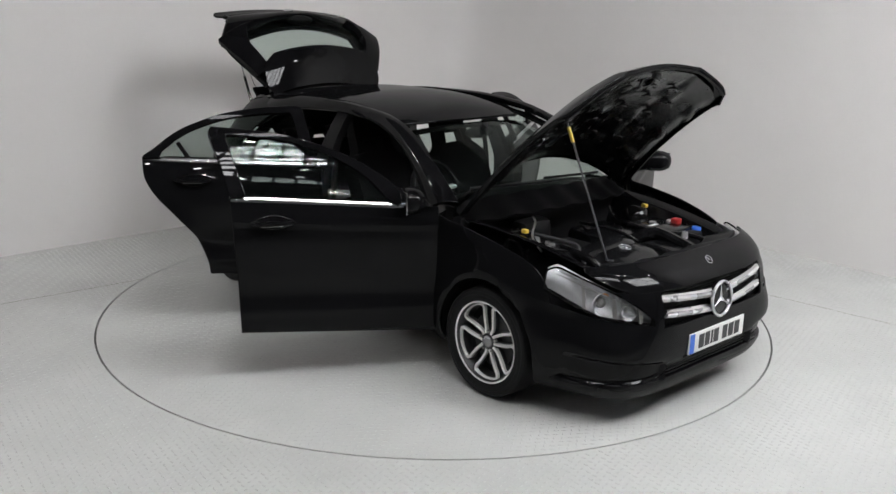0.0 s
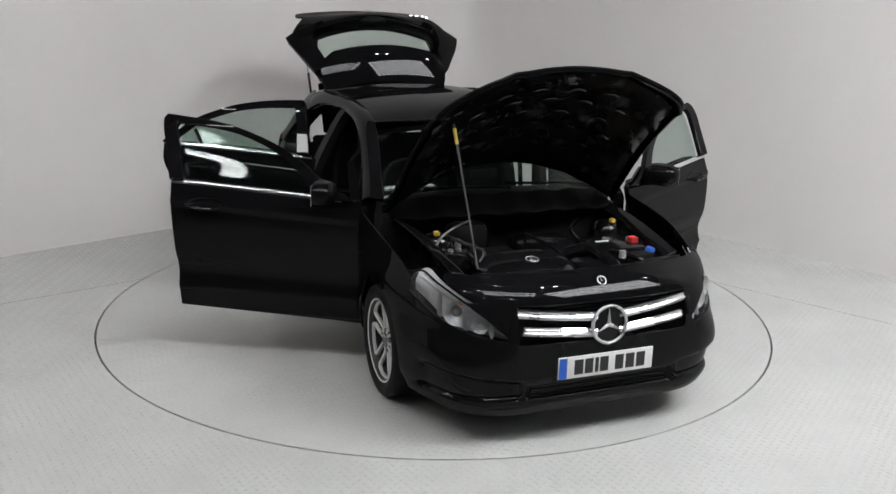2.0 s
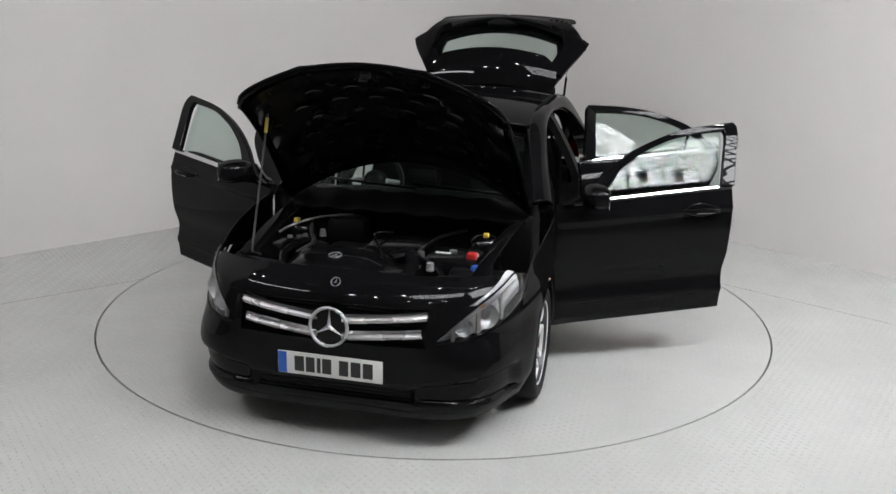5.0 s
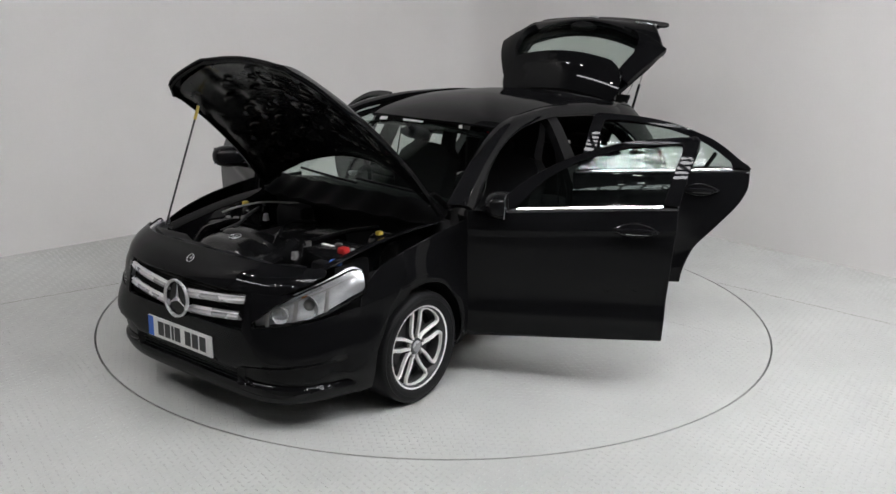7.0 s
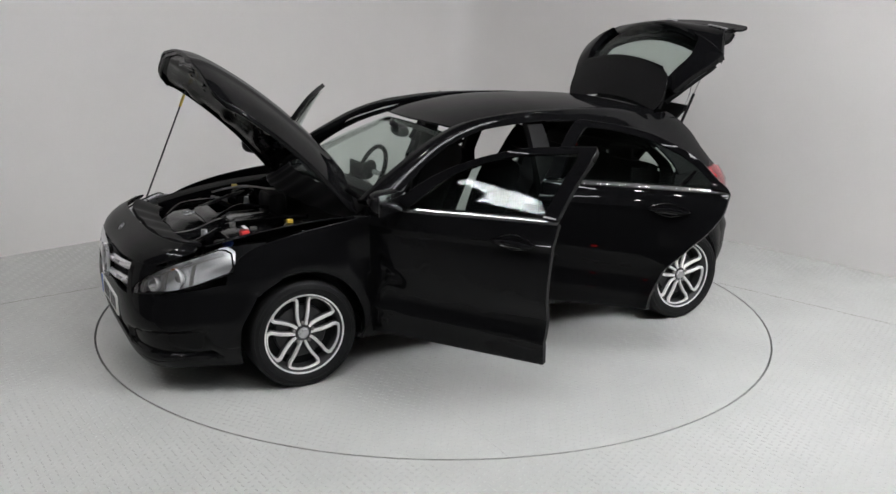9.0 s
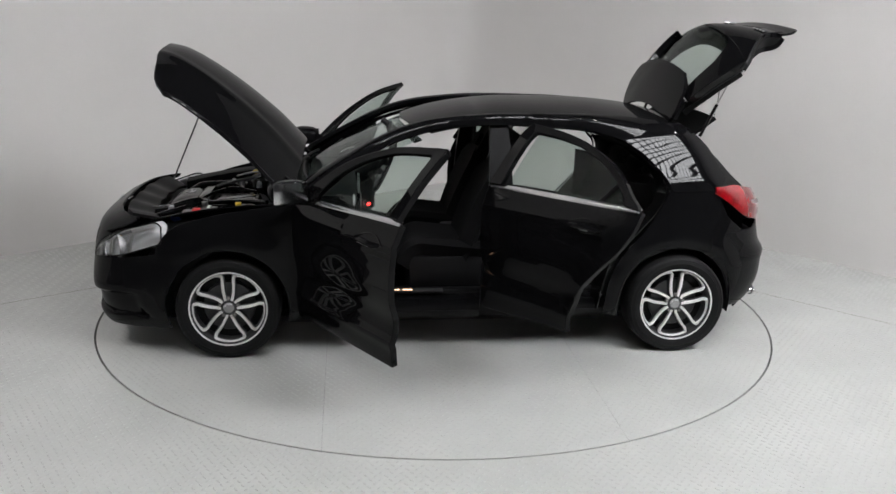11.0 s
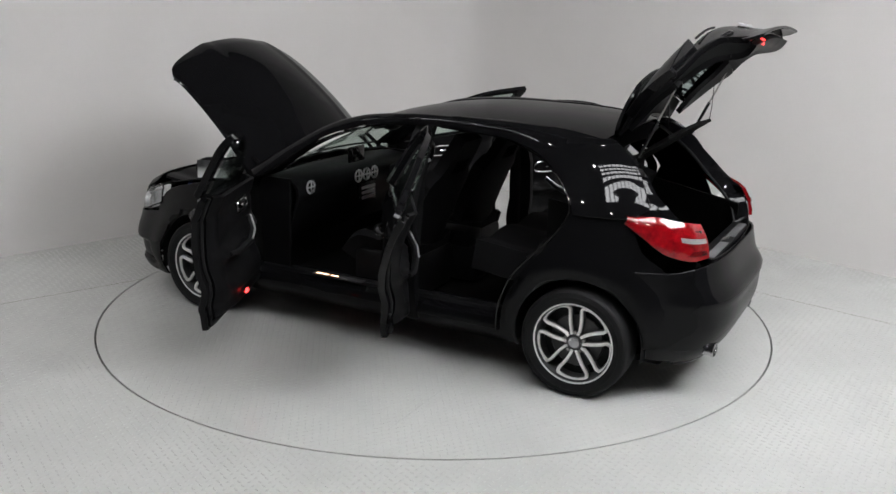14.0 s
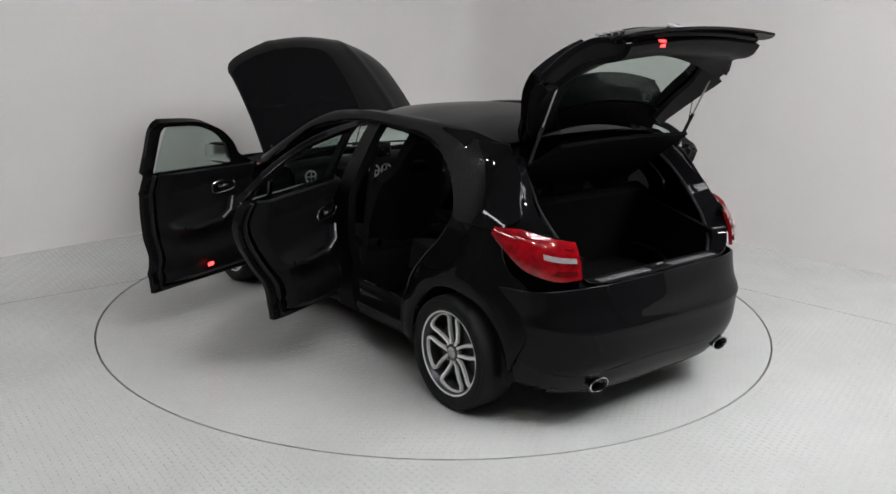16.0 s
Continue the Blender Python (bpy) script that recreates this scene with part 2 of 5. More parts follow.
M_REDCAP = varied("red_cap", (0.40, 0.02, 0.02), 0.4)
M_BLUECAP = varied("blue_cap", (0.03, 0.12, 0.50), 0.4)
M_AMBER = varied("amber_lens", (0.60, 0.22, 0.04), 0.2)
M_SILLGREY = varied("grey_sill_plastic", (0.10, 0.10, 0.105), 0.4, spread=0.2)
M_REFLECTOR = varied("bright_lamp_reflector", (0.68, 0.68, 0.69), 0.22, metal=0.3, spread=0.15, scale=22, fine=80, bump=0.35, depth=0.008)
M_SEAT = varied("black_seat_cloth", (0.006, 0.006, 0.0065), 0.8, spread=0.25, scale=14, fine=900, bump=0.4, depth=0.0008, spec=0.08)
M_CARPET = varied("black_carpet", (0.003, 0.003, 0.003), 0.95, spread=0.3, scale=20, fine=900, bump=0.5, depth=0.001, spec=0.08)


# ---------------------------------------------------------------- body surface
def curve(pts, x):
    """Smooth value through (x, value) pairs in rising x."""
    n = len(pts)
    if x <= pts[0][0]:
        return pts[0][1]
    if x >= pts[-1][0]:
        return pts[-1][1]
    i = 0
    while pts[i + 1][0] < x:
        i += 1
    (x0, a), (x1, b) = pts[i], pts[i + 1]
    h = x1 - x0
    s0 = (b - a) / h
    def slope(j):
        if j <= 0 or j >= n - 1:
            return s0
        l = (pts[j][1] - pts[j - 1][1]) / (pts[j][0] - pts[j - 1][0])
        r = (pts[j + 1][1] - pts[j][1]) / (pts[j + 1][0] - pts[j][0])
        return 0 if l * r <= 0 else 2 * l * r / (l + r)
    m0, m1 = slope(i), slope(i + 1)
    t = (x - x0) / h
    return a * (1 + 2 * t) * (1 - t) ** 2 + m0 * h * t * (1 - t) ** 2 + b * t * t * (3 - 2 * t) + m1 * h * t * t * (t - 1)


WZ = [(0.14, 0.78), (0.22, 0.825), (0.32, 0.858), (0.44, 0.866), (0.56, 0.868), (0.68, 0.884), (0.78, 0.886), (0.86, 0.882), (0.95, 0.866),
      (1.03, 0.836), (1.10, 0.798), (1.25, 0.712), (1.34, 0.648), (1.40, 0.565), (1.43, 0.48)]
XF = [(0.14, 2.12), (0.20, 2.16), (0.30, 2.185), (0.42, 2.197), (0.55, 2.198), (0.66, 2.187), (0.72, 2.165), (0.77, 2.115), (0.81, 2.03), (0.88, 1.9), (0.95, 1.7)]
XR = [(0.14, -1.86), (0.20, -1.95), (0.30, -2.03), (0.42, -2.07), (0.54, -2.075), (0.65, -2.03), (0.76, -2.005), (0.88, -1.985), (0.97, -1.94), (1.05, -1.87),
      (1.15, -1.80), (1.25, -1.73), (1.35, -1.62), (1.41, -1.45)]
XA, NR = 0.85, 4.0
FRONT_CORNER = [(0.14, 5.4), (0.40, 5.2), (0.55, 4.2), (0.70, 3.6)]
nf = lambda z: curve(FRONT_CORNER, z)
WHEELS = ((1.3495, 0.308), (-1.3495, 0.308))
ARCH = 0.350


def side(x, z):
    """Half-width of the body at x along the car and height z."""
    w = curve(WZ, z)
    if x > XA:
        k = min(1.0, (x - XA) / (curve(XF, z) - XA))
        w *= max(0.0, 1 - k ** nf(z)) ** (1 / nf(z))
    elif x < -XA:
        k = min(1.0, (x + XA) / (curve(XR, z) + XA))
        w *= max(0.0, 1 - k ** NR) ** (1 / NR)
    for wx, wz in WHEELS:
        r = math.hypot(x - wx, z - wz)
        if z < 0.85:
            w += (0.032 * math.exp(-((r - 0.36) / 0.11) ** 2)) if wx > 0 else (0.042 * math.exp(-((r - 0.37) / 0.13) ** 2))
    if -1.0 < x < 1.0:
        f = min(1.0, (1.0 - abs(x)) / 0.25)
        lo = 0.40 + 0.055 * (1.0 - x) / 2
        w -= 0.016 * f * math.exp(-((z - lo - 0.10) / 0.065) ** 2)
        w += 0.010 * f * math.exp(-((z - lo) / 0.022) ** 2)
        w += 0.010 * f * math.exp(-((z - 0.925 + 0.05 * x) / 0.017) ** 2)
    return w


def on_side(x, z, s=1, out=0.0):
    return Vector((x, s * (side(x, z) + out), z))


def nose(th, z, out=0.0):
    """Point of the front wrapped round in plan; th in degrees from the centre line, signed."""
    a = radians(abs(th))
    w, xf = curve(WZ, z) + out, curve(XF, z) + out
    n = 2 / nf(z)
    x, y = XA + (xf - XA) * max(0, math.cos(a)) ** n, w * math.sin(a) ** n
    y += 0.032 * math.exp(-((math.hypot(x - WHEELS[0][0], z - WHEELS[0][1]) - 0.36) / 0.11) ** 2)
    return Vector((x, math.copysign(y, th) if th else 0.0, z))


def rear(th, z, out=0.0):
    a = radians(abs(th))
    w, xr = curve(WZ, z) + out, curve(XR, z) - out
    return Vector((-XA + (xr + XA) * max(0, math.cos(a)) ** (2 / NR), math.copysign(w * math.sin(a) ** (2 / NR), th), z))


def th_front(y, z):
    return math.copysign(math.degrees(math.asin(min(1, abs(y) / curve(WZ, z)) ** (nf(z) / 2))), y)


def th_rear(y, z):
    return math.copysign(math.degrees(math.asin(min(1, abs(y) / curve(WZ, z)) ** (NR / 2))), y)


def sheet(bm, fn, nu, nv, thick=0.0, flip=1):
    """A grid of fn(u, v), u and v in 0..1, with thickness laid to one side and closed rims."""
    P = [[Vector(fn(i / nu, j / nv)) for j in range(nv + 1)] for i in range(nu + 1)]
    top = [[bm.verts.new(p) for p in row] for row in P]
    for i in range(nu):
        for j in range(nv):
            bm.faces.new((top[i][j], top[i + 1][j], top[i + 1][j + 1], top[i][j + 1]))
    if thick:
        low = []
        for i in range(nu + 1):
            row = []
            for j in range(nv + 1):
                du = P[min(nu, i + 1)][j] - P[max(0, i - 1)][j]
                dv = P[i][min(nv, j + 1)] - P[i][max(0, j - 1)]
                n = du.cross(dv)
                n = n.normalized() if n.length > 1e-12 else Vector((0, 0, 1))
                row.append(bm.verts.new(P[i][j] + n * thick * flip))
            low.append(row)
        for i in range(nu):
            for j in range(nv):
                bm.faces.new((low[i][j], low[i][j + 1], low[i + 1][j + 1], low[i + 1][j]))
        for i in range(nu):
            bm.faces.new((top[i][0], low[i][0], low[i + 1][0], top[i + 1][0]))
            bm.faces.new((top[i][nv], top[i + 1][nv], low[i + 1][nv], low[i][nv]))
        for j in range(nv):
            bm.faces.new((top[0][j], top[0][j + 1], low[0][j + 1], low[0][j]))
            bm.faces.new((top[nu][j], low[nu][j], low[nu][j + 1], top[nu][j + 1]))
    return bm


def poly_at(pts, s):
    """Point at fraction s of a polyline given as (fraction, x, z) rows, smooth between."""
    return (curve([(p[0], p[1]) for p in pts], s), curve([(p[0], p[2]) for p in pts], s))


def even(pts):
    """(x, z) points turned into rows with the fraction of their length."""
    d = [0.0]
    for a, b in zip(pts, pts[1:]):
        d.append(d[-1] + math.hypot(b[0] - a[0], b[1] - a[1]))
    return [(q / d[-1], *p) for q, p in zip(d, pts)]


def tube(bm, pts, r, seg=8, cap=True, squash=1.0):
    """A round bar along points; r a number or one for each point."""
    pts = [Vector(p) for p in pts]
    rings = []
    for i, p in enumerate(pts):
        d = (pts[min(len(pts) - 1, i + 1)] - pts[max(0, i - 1)]).normalized()
        a = d.orthogonal().normalized() if abs(d.z) > 0.95 else Vector((0, 0, 1)).cross(d).normalized()
        b = d.cross(a)
        rr = r[i] if isinstance(r, (list, tuple)) else r
        rings.append([bm.verts.new(p + a * rr * math.cos(2 * math.pi * k / seg) + b * rr * squash * math.sin(2 * math.pi * k / seg)) for k in range(seg)])
    for q, w in zip(rings, rings[1:]):
        for k in range(seg):
            bm.faces.new((q[k], q[(k + 1) % seg], w[(k + 1) % seg], w[k]))
    if cap:
        bm.faces.new(rings[0][::-1])
        bm.faces.new(rings[-1])
    return bm


def smooth_path(pts, n):
    """n + 1 points along a smooth line through pts."""
    d = [0.0]
    for a, b in zip(pts, pts[1:]):
        d.append(d[-1] + (Vector(b) - Vector(a)).length)
    return [Vector([curve([(q, p[k]) for q, p in zip(d, pts)], d[-1] * i / n) for k in range(3)]) for i in range(n + 1)]


def lathe(bm, prof, seg=48, axis="y", closed=False):
    """Turn (radius, offset) pairs about an axis."""
    rings = []
    for r, o in prof:
        ring = []
        for k in range(seg):
            a = 2 * math.pi * k / seg
            c, s = r * math.cos(a), r * math.sin(a)
            ring.append(bm.verts.new((c, o, s) if axis == "y" else (c, s, o) if axis == "z" else (o, c, s)))
        rings.append(ring)
    pairs = list(zip(rings, rings[1:])) + ([(rings[-1], rings[0])] if closed else [])
    for q, w in pairs:
        for k in range(seg):
            bm.faces.new((q[k], q[(k + 1) % seg], w[(k + 1) % seg], w[k]))
    return bm


def both(bm):
    """Mirror everything in a bmesh to the car's other side."""
    geom = bm.verts[:] + bm.edges[:] + bm.faces[:]
    r = bmesh.ops.duplicate(bm, geom=geom)
    vs = [g for g in r["geom"] if isinstance(g, bmesh.types.BMVert)]
    bmesh.ops.transform(bm, matrix=Matrix.Diagonal((1, -1, 1, 1)), verts=vs)
    return bm


car = tagged(new("hatchback_car"), "glossy black five-door hatchback with doors, bonnet and tailgate open", "car")

BELT = lambda x: curve([(-1.3, 1.090), (-0.2, 1.045), (0.8, 0.980)], x)
TOPLINE = [(0.80, 0.985), (0.60, 1.155), (0.435, 1.245), (0.27, 1.305), (0.10, 1.345), (-0.10, 1.365), (-0.30, 1.374), (-0.50, 1.370), (-0.75, 1.345),
           (-0.99, 1.277), (-1.10, 1.220), (-1.20, 1.145), (-1.268, 1.085)]
TOPX = [(-x, z) for x, z in TOPLINE]
top_at = lambda x: curve(TOPX, -x)
ROOFZ = [(-0.30, 1.328), (-0.109, 1.385), (0.086, 1.420), (0.28, 1.441), (0.476, 1.450), (0.867, 1.446), (1.064, 1.434), (1.262, 1.412), (1.39, 1.385)]
roof_mid = lambda x: curve(ROOFZ, -x)


def roof_pt(u, v):
    y = (v * 2 - 1) * 0.585
    k = abs(v * 2 - 1)
    x0, x1 = 0.30 - 0.10 * k ** 2, -1.375 + 0.04 * k ** 2
    x = x0 + (x1 - x0) * u
    return Vector((x, y, roof_mid(x) - 0.050 * k ** 2.4))


part("roof", sheet(bmesh.new(), roof_pt, 30, 24, 0.012, -1), M_PAINT, car)


def rail_pt(s):
    """Body frame from the roof's edge down to the door opening, with the front and rear pillars."""
    outer = [(0.97, 0.735, 0.965), (0.80, 0.700, 1.075), (0.60, 0.655, 1.185), (0.435, 0.622, 1.268), (0.27, 0.600, 1.332), (0.10, 0.590, 1.364), (-0.30, 0.585, 1.396),
             (-0.75, 0.585, 1.398), (-1.10, 0.570, 1.380), (-1.38, 0.545, 1.340)]
    inner = [(0.86, 0.815, 0.945), (0.70, 0.762, 1.062), (0.52, 0.712, 1.188), (0.40, 0.690, 1.255), (0.26, 0.668, 1.300), (0.10, 0.652, 1.340), (-0.30, 0.638, 1.368),
             (-0.75, 0.648, 1.340), (-1.02, 0.676, 1.262), (-1.17, 0.722, 1.155)]

    def fn(u, v):
        a = smooth_cache["o"][round(u * 48)]
        b = smooth_cache["i"][round(u * 48)]
        p = a.lerp(b, v)
        p.y += 0.022 * math.sin(math.pi * v)
        p.z += 0.018 * math.sin(math.pi * v)
        return Vector((p.x, s * p.y, p.z))
    smooth_cache = {"o": smooth_path(outer, 48), "i": smooth_path(inner, 48)}
    return fn


for s in (1, -1):
    part("side_frame", sheet(bmesh.new(), rail_pt(s), 48, 6, 0.03, -s), M_PAINT, car)
    # centre pillar
    bm = bmesh.new()
    sheet(bm, lambda u, v: (-0.235 - 0.02 * u + (v - 0.5) * (0.20 - 0.09 * u), s * (side(-0.25, 0.24 + 1.11 * u) - 0.055), 0.24 + 1.11 * u), 16, 4, 0.05, s)
    part("centre_pillar", bm, M_TRIM, car)
    # sill
    bm = bmesh.new()
    sheet(bm, lambda u, v: (1.0 - 1.92 * u, s * (0.70 + 0.14 * math.sin(math.pi * (0.1 + 0.75 * v)) - 0.06 * max(0, v - 0.75) * 4), 0.17 + 0.21 * v), 20, 8, 0.01, -s)
    part("sill", bm, M_PAINT, car)
    # front wing round the arch
    outer = [(0.0, 0.935, 0.22), (0.10, 0.935, 0.45), (0.24, 0.935, 0.86), (0.285, 0.93, 0.935), (0.36, 1.10, 0.915), (0.50, 1.40, 0.865), (0.62, 1.64, 0.790), (0.70, 1.70, 0.74), (0.78, 1.75, 0.66),
             (0.88, 1.765, 0.56), (1.0, 1.735, 0.40)]

    def wing(u, v, s=s, outer=outer):
        a = radians(-16 + 182 * u)
        ix, iz = 1.3495 - ARCH * math.cos(a), 0.308 + ARCH * math.sin(a)
        ox, oz = poly_at(outer, u)
        x, z = ix + (ox - ix) * v, iz + (oz - iz) * v
        return on_side(x, z, s, -0.012 * (1 - v) ** 8)
    part("front_wing", sheet(bmesh.new(), wing, 44, 12, 0.012, s), M_PAINT, car)
    # rear quarter round the arch
    outer = [(0.0, -1.735, 0.33), (0.10, -1.80, 0.52), (0.20, -1.80, 0.70), (0.30, -1.66, 0.84), (0.38, -1.58, 0.99), (0.46, -1.45, 1.02), (0.56, -1.30, 1.03), (0.64, -1.25, 0.95), (0.74, -1.15, 0.80),
             (0.84, -1.00, 0.62), (0.92, -0.915, 0.42), (1.0, -0.90, 0.24)]

    def quarter(u, v, s=s, outer=outer):
        a = radians(0 + 196 * u)
        ix, iz = -1.3495 - ARCH * math.cos(a), 0.308 + ARCH * math.sin(a)
        ox, oz = poly_at(outer, u)
        x, z = ix + (ox - ix) * v, iz + (oz - iz) * v
        return on_side(x, z, s, -0.012 * (1 - v) ** 8)
    part("rear_quarter", sheet(bmesh.new(), quarter, 44, 12, 0.012, s), M_PAINT, car)
    # rear pillar
    RE = [(0.99, -1.585), (1.05, -1.66), (1.12, -1.62), (1.22, -1.565), (1.31, -1.475), (1.37, -1.38)]

    def pillar(u, v, s=s):
        z = 0.99 + (1.365 - 0.99) * u
        xi = curve([(0.99, -1.285), (1.045, -1.262), (1.125, -1.20), (1.215, -1.10), (1.277, -0.99), (1.33, -0.84), (1.365, -0.70)], z)
        xo = curve(RE, z)
        x = xi + (xo - xi) * v
        y = side(x, z)
        if z > 1.28:
            y = min(y, 0.70)
        return Vector((x, s * y, z))
    part("rear_pillar", sheet(bmesh.new(), pillar, 18, 14, 0.015, -s), M_PAINT, car)
    # door opening return at the rear, dark rubber and steel
    bm = bmesh.new()
    line_r = [(-0.87, 0.26), (-0.885, 0.40), (-0.945, 0.58), (-1.075, 0.74), (-1.215, 0.90), (-1.262, 1.0), (-1.25, 1.06), (-1.20, 1.12), (-1.10, 1.21), (-0.99, 1.272), (-0.75, 1.338), (-0.35, 1.36)]
    rows_r = smooth_path([(x, 0, z) for x, z in line_r], 40)
    sheet(bm, lambda u, v: (rows_r[round(u * 40)].x + 0.03 * v, s * (side(rows_r[round(u * 40)].x, rows_r[round(u * 40)].z) - 0.006 - 0.10 * v), rows_r[round(u * 40)].z), 40, 3, 0.008, s)
    part("door_seal", bm, M_GLOSSBLACK, car)
    bm = bmesh.new()
    line_f = [(0.92, 0.24), (0.92, 0.6), (0.92, 0.93), (0.78, 1.0), (0.60, 1.14), (0.435, 1.235), (0.27, 1.295), (0.10, 1.335), (-0.10, 1.355), (-0.25, 1.36)]
    rows_f = smooth_path([(x, 0, z) for x, z in line_f], 40)
    sheet(bm, lambda u, v: (rows_f[round(u * 40)].x - 0.02 * v, s * (side(min(0.8, rows_f[round(u * 40)].x), rows_f[round(u * 40)].z) - 0.02 - 0.09 * v), rows_f[round(u * 40)].z), 40, 3, 0.008, -s)
    part("door_seal", bm, M_GLOSSBLACK, car)
    # arch liner
    for wx, wz in WHEELS:
        bm = bmesh.new()
        sheet(bm, lambda u, v: (wx - (ARCH + 0.01) * math.cos(radians(-12 + 204 * u)), s * (0.86 - 0.30 * v), wz + (ARCH + 0.01) * math.sin(radians(-12 + 204 * u))), 28, 2)
        part("arch_liner", bm, M_PLASTIC, car)


# ---------------------------------------------------------------- front end
def th_arch(z, front=True):
    """Angle in plan, degrees, at which the body meets the rim of the wheel arch at height z."""
    reach = max(0.12, math.sqrt(max(0.0, (ARCH + 0.004) ** 2 - (z - 0.308) ** 2)))
    k = (1.3495 + reach - XA) / ((curve(XF, z) if front else -curve(XR, z)) - XA)
    return math.degrees(math.acos(min(1.0, k) ** ((nf(z) if front else NR) / 2)))


def step_in(k):
    k = max(0.0, min(1.0, k))
    return k * k * (3 - 2 * k)


def bumper_low(u, v):
    th = th_arch(0.165 + 0.375 * v) * (2 * u - 1)
    z_top = 0.53 + 0.03 * (abs(th) / 78) ** 2
    z = 0.166 + 0.025 * (abs(th) / 78) ** 3 + (z_top - 0.166) * v
    p = nose(th, z)
    y = abs(p.y)
    d = step_in((y - 0.40) / 0.05) * (1 - step_in((y - 0.80) / 0.04)) * step_in((z - 0.235) / 0.02) * (1 - step_in((z - 0.33 - 0.12 * (y - 0.40)) / 0.03))
    p.x -= 0.028 * d
    p.y *= 1 - 0.022 * d
    if y < 0.40 and 0.24 < z < 0.33:
        p.x -= 0.03
    return p


part("front_bumper", sheet(bmesh.new(), bumper_low, 120, 36, 0.012, 1), M_PAINT, car)
for s in (1, -1):
    # bumper cheek between grille and lamp, up to the wing
    def cheek(u, v, s=s):
        z0 = 0.53 + 0.03 * u ** 2
        z1 = 0.71 if u < 0.07 else curve([(0.07, 0.546), (0.25, 0.562), (0.5, 0.585), (0.75, 0.622), (1.0, 0.685)], u)
        z = z0 + (z1 - z0) * v
        return nose(s * (th_front(0.455, z) + (min(76, th_arch(z)) - th_front(0.455, z)) * u), z)
    part("bumper_cheek", sheet(bmesh.new(), cheek, 28, 8, 0.012, s), M_PAINT, car)


def nose_top(u, v):
    z = 0.705 + 0.105 * v
    w = curve([(0, 0.60), (0.2, 0.645), (0.5, 0.695), (0.8, 0.72), (1, 0.70)], v)
    y = (2 * u - 1) * w
    p = nose(th_front(y, z), z)
    p.z += 0.012 * v * (1 - (y / 0.7) ** 2)
    return p


part("nose_panel", sheet(bmesh.new(), nose_top, 40, 10, 0.012, 1), M_PAINT, car)
bm = bmesh.new()
sheet(bm, lambda u, v: nose(th_front((2 * u - 1) * 0.50, 0.6), 0.525 + 0.19 * v, -0.035), 24, 6, 0.01, 1)
part("grille_backing", bm, M_PLASTIC, car)
bm = bmesh.new()
for z0 in [0.545 + 0.013 * i for i in range(13)]:
    box(bm, 2.135, 2.165, -0.34, 0.34, z0, z0 + 0.003)
part("grille_mesh", bm, M_GLOSSBLACK, car, smooth=0)
for s in (1, -1):
    for zi, (za, zb, ye) in enumerate(((0.634, 0.672, 0.462), (0.556, 0.590, 0.432))):
        for dz, hgt, mat, nm in ((0.0, 0.015, M_SILVER, "grille_slat"), (0.0155, 0.0045, M_CHROME, "slat_trim")):
            bm = bmesh.new()
            z_ = lambda u: za + (zb - za) * u + dz

            def slat(u, v, s=s):
                y = 0.06 + (ye - 0.06) * u
                h = hgt * (1.25 - 0.45 * u)
                p = nose(th_front(s * y, z_(u)), z_(u) + h * (v - 0.5))
                p.x += 0.008 - 0.012 * abs(2 * v - 1) ** 2 - 0.008 * u
                return p
            part(nm, sheet(bm, slat, 16, 4, 0.012, s), mat, car)
STAR = Matrix.Translation((2.207, 0, 0.600)) @ Matrix.Rotation(radians(-4), 4, "Y")


def emblem(name, m, r, parent):
    """Plain round badge: ring, dark disc, three tapering arms."""
    bm = bmesh.new()
    prof = [(r * (0.93 + 0.08 * math.cos(a)), 0.012 + r * 0.09 * math.sin(a)) for a in [2 * math.pi * k / 10 for k in range(10)]]
    lathe(bm, prof, 48, "x", True)
    for k in range(3):
        a = radians(90 + 120 * k)
        d, n = Vector((0, math.cos(a), math.sin(a))), Vector((0, -math.sin(a), math.cos(a)))
        c = [bm.verts.new(d * 0.86 * r + Vector((0.006, 0, 0))), bm.verts.new(-d * r * 0.02 + n * r * 0.12 + Vector((0.006, 0, 0))), bm.verts.new(-d * r * 0.02 - n * r * 0.12 + Vector((0.006, 0, 0))), bm.verts.new(Vector((0.016, 0, 0)))]
        for f in ((0, 1, 3), (0, 3, 2), (1, 2, 3), (0, 2, 1)):
            bm.faces.new([c[i] for i in f])
    bmesh.ops.transform(bm, matrix=m, verts=bm.verts)
    ob = part(name, bm, M_SILVER, parent, "round silver three-armed badge")
    bm = bmesh.new()
    lathe(bm, [(0.0005, 0.004), (r * 0.93, 0.002), (r * 0.93, -0.02), (0.0005, -0.02)], 40, "x")
    bmesh.ops.transform(bm, matrix=m, verts=bm.verts)
    part("badge_disc", bm, M_GLOSSBLACK, ob)
    return ob


emblem("front_badge", STAR, 0.098, car)
emblem("nose_badge", Matrix.Translation((2.112, 0, 0.783)) @ Matrix.Rotation(radians(-42), 4, "Y"), 0.024, car)
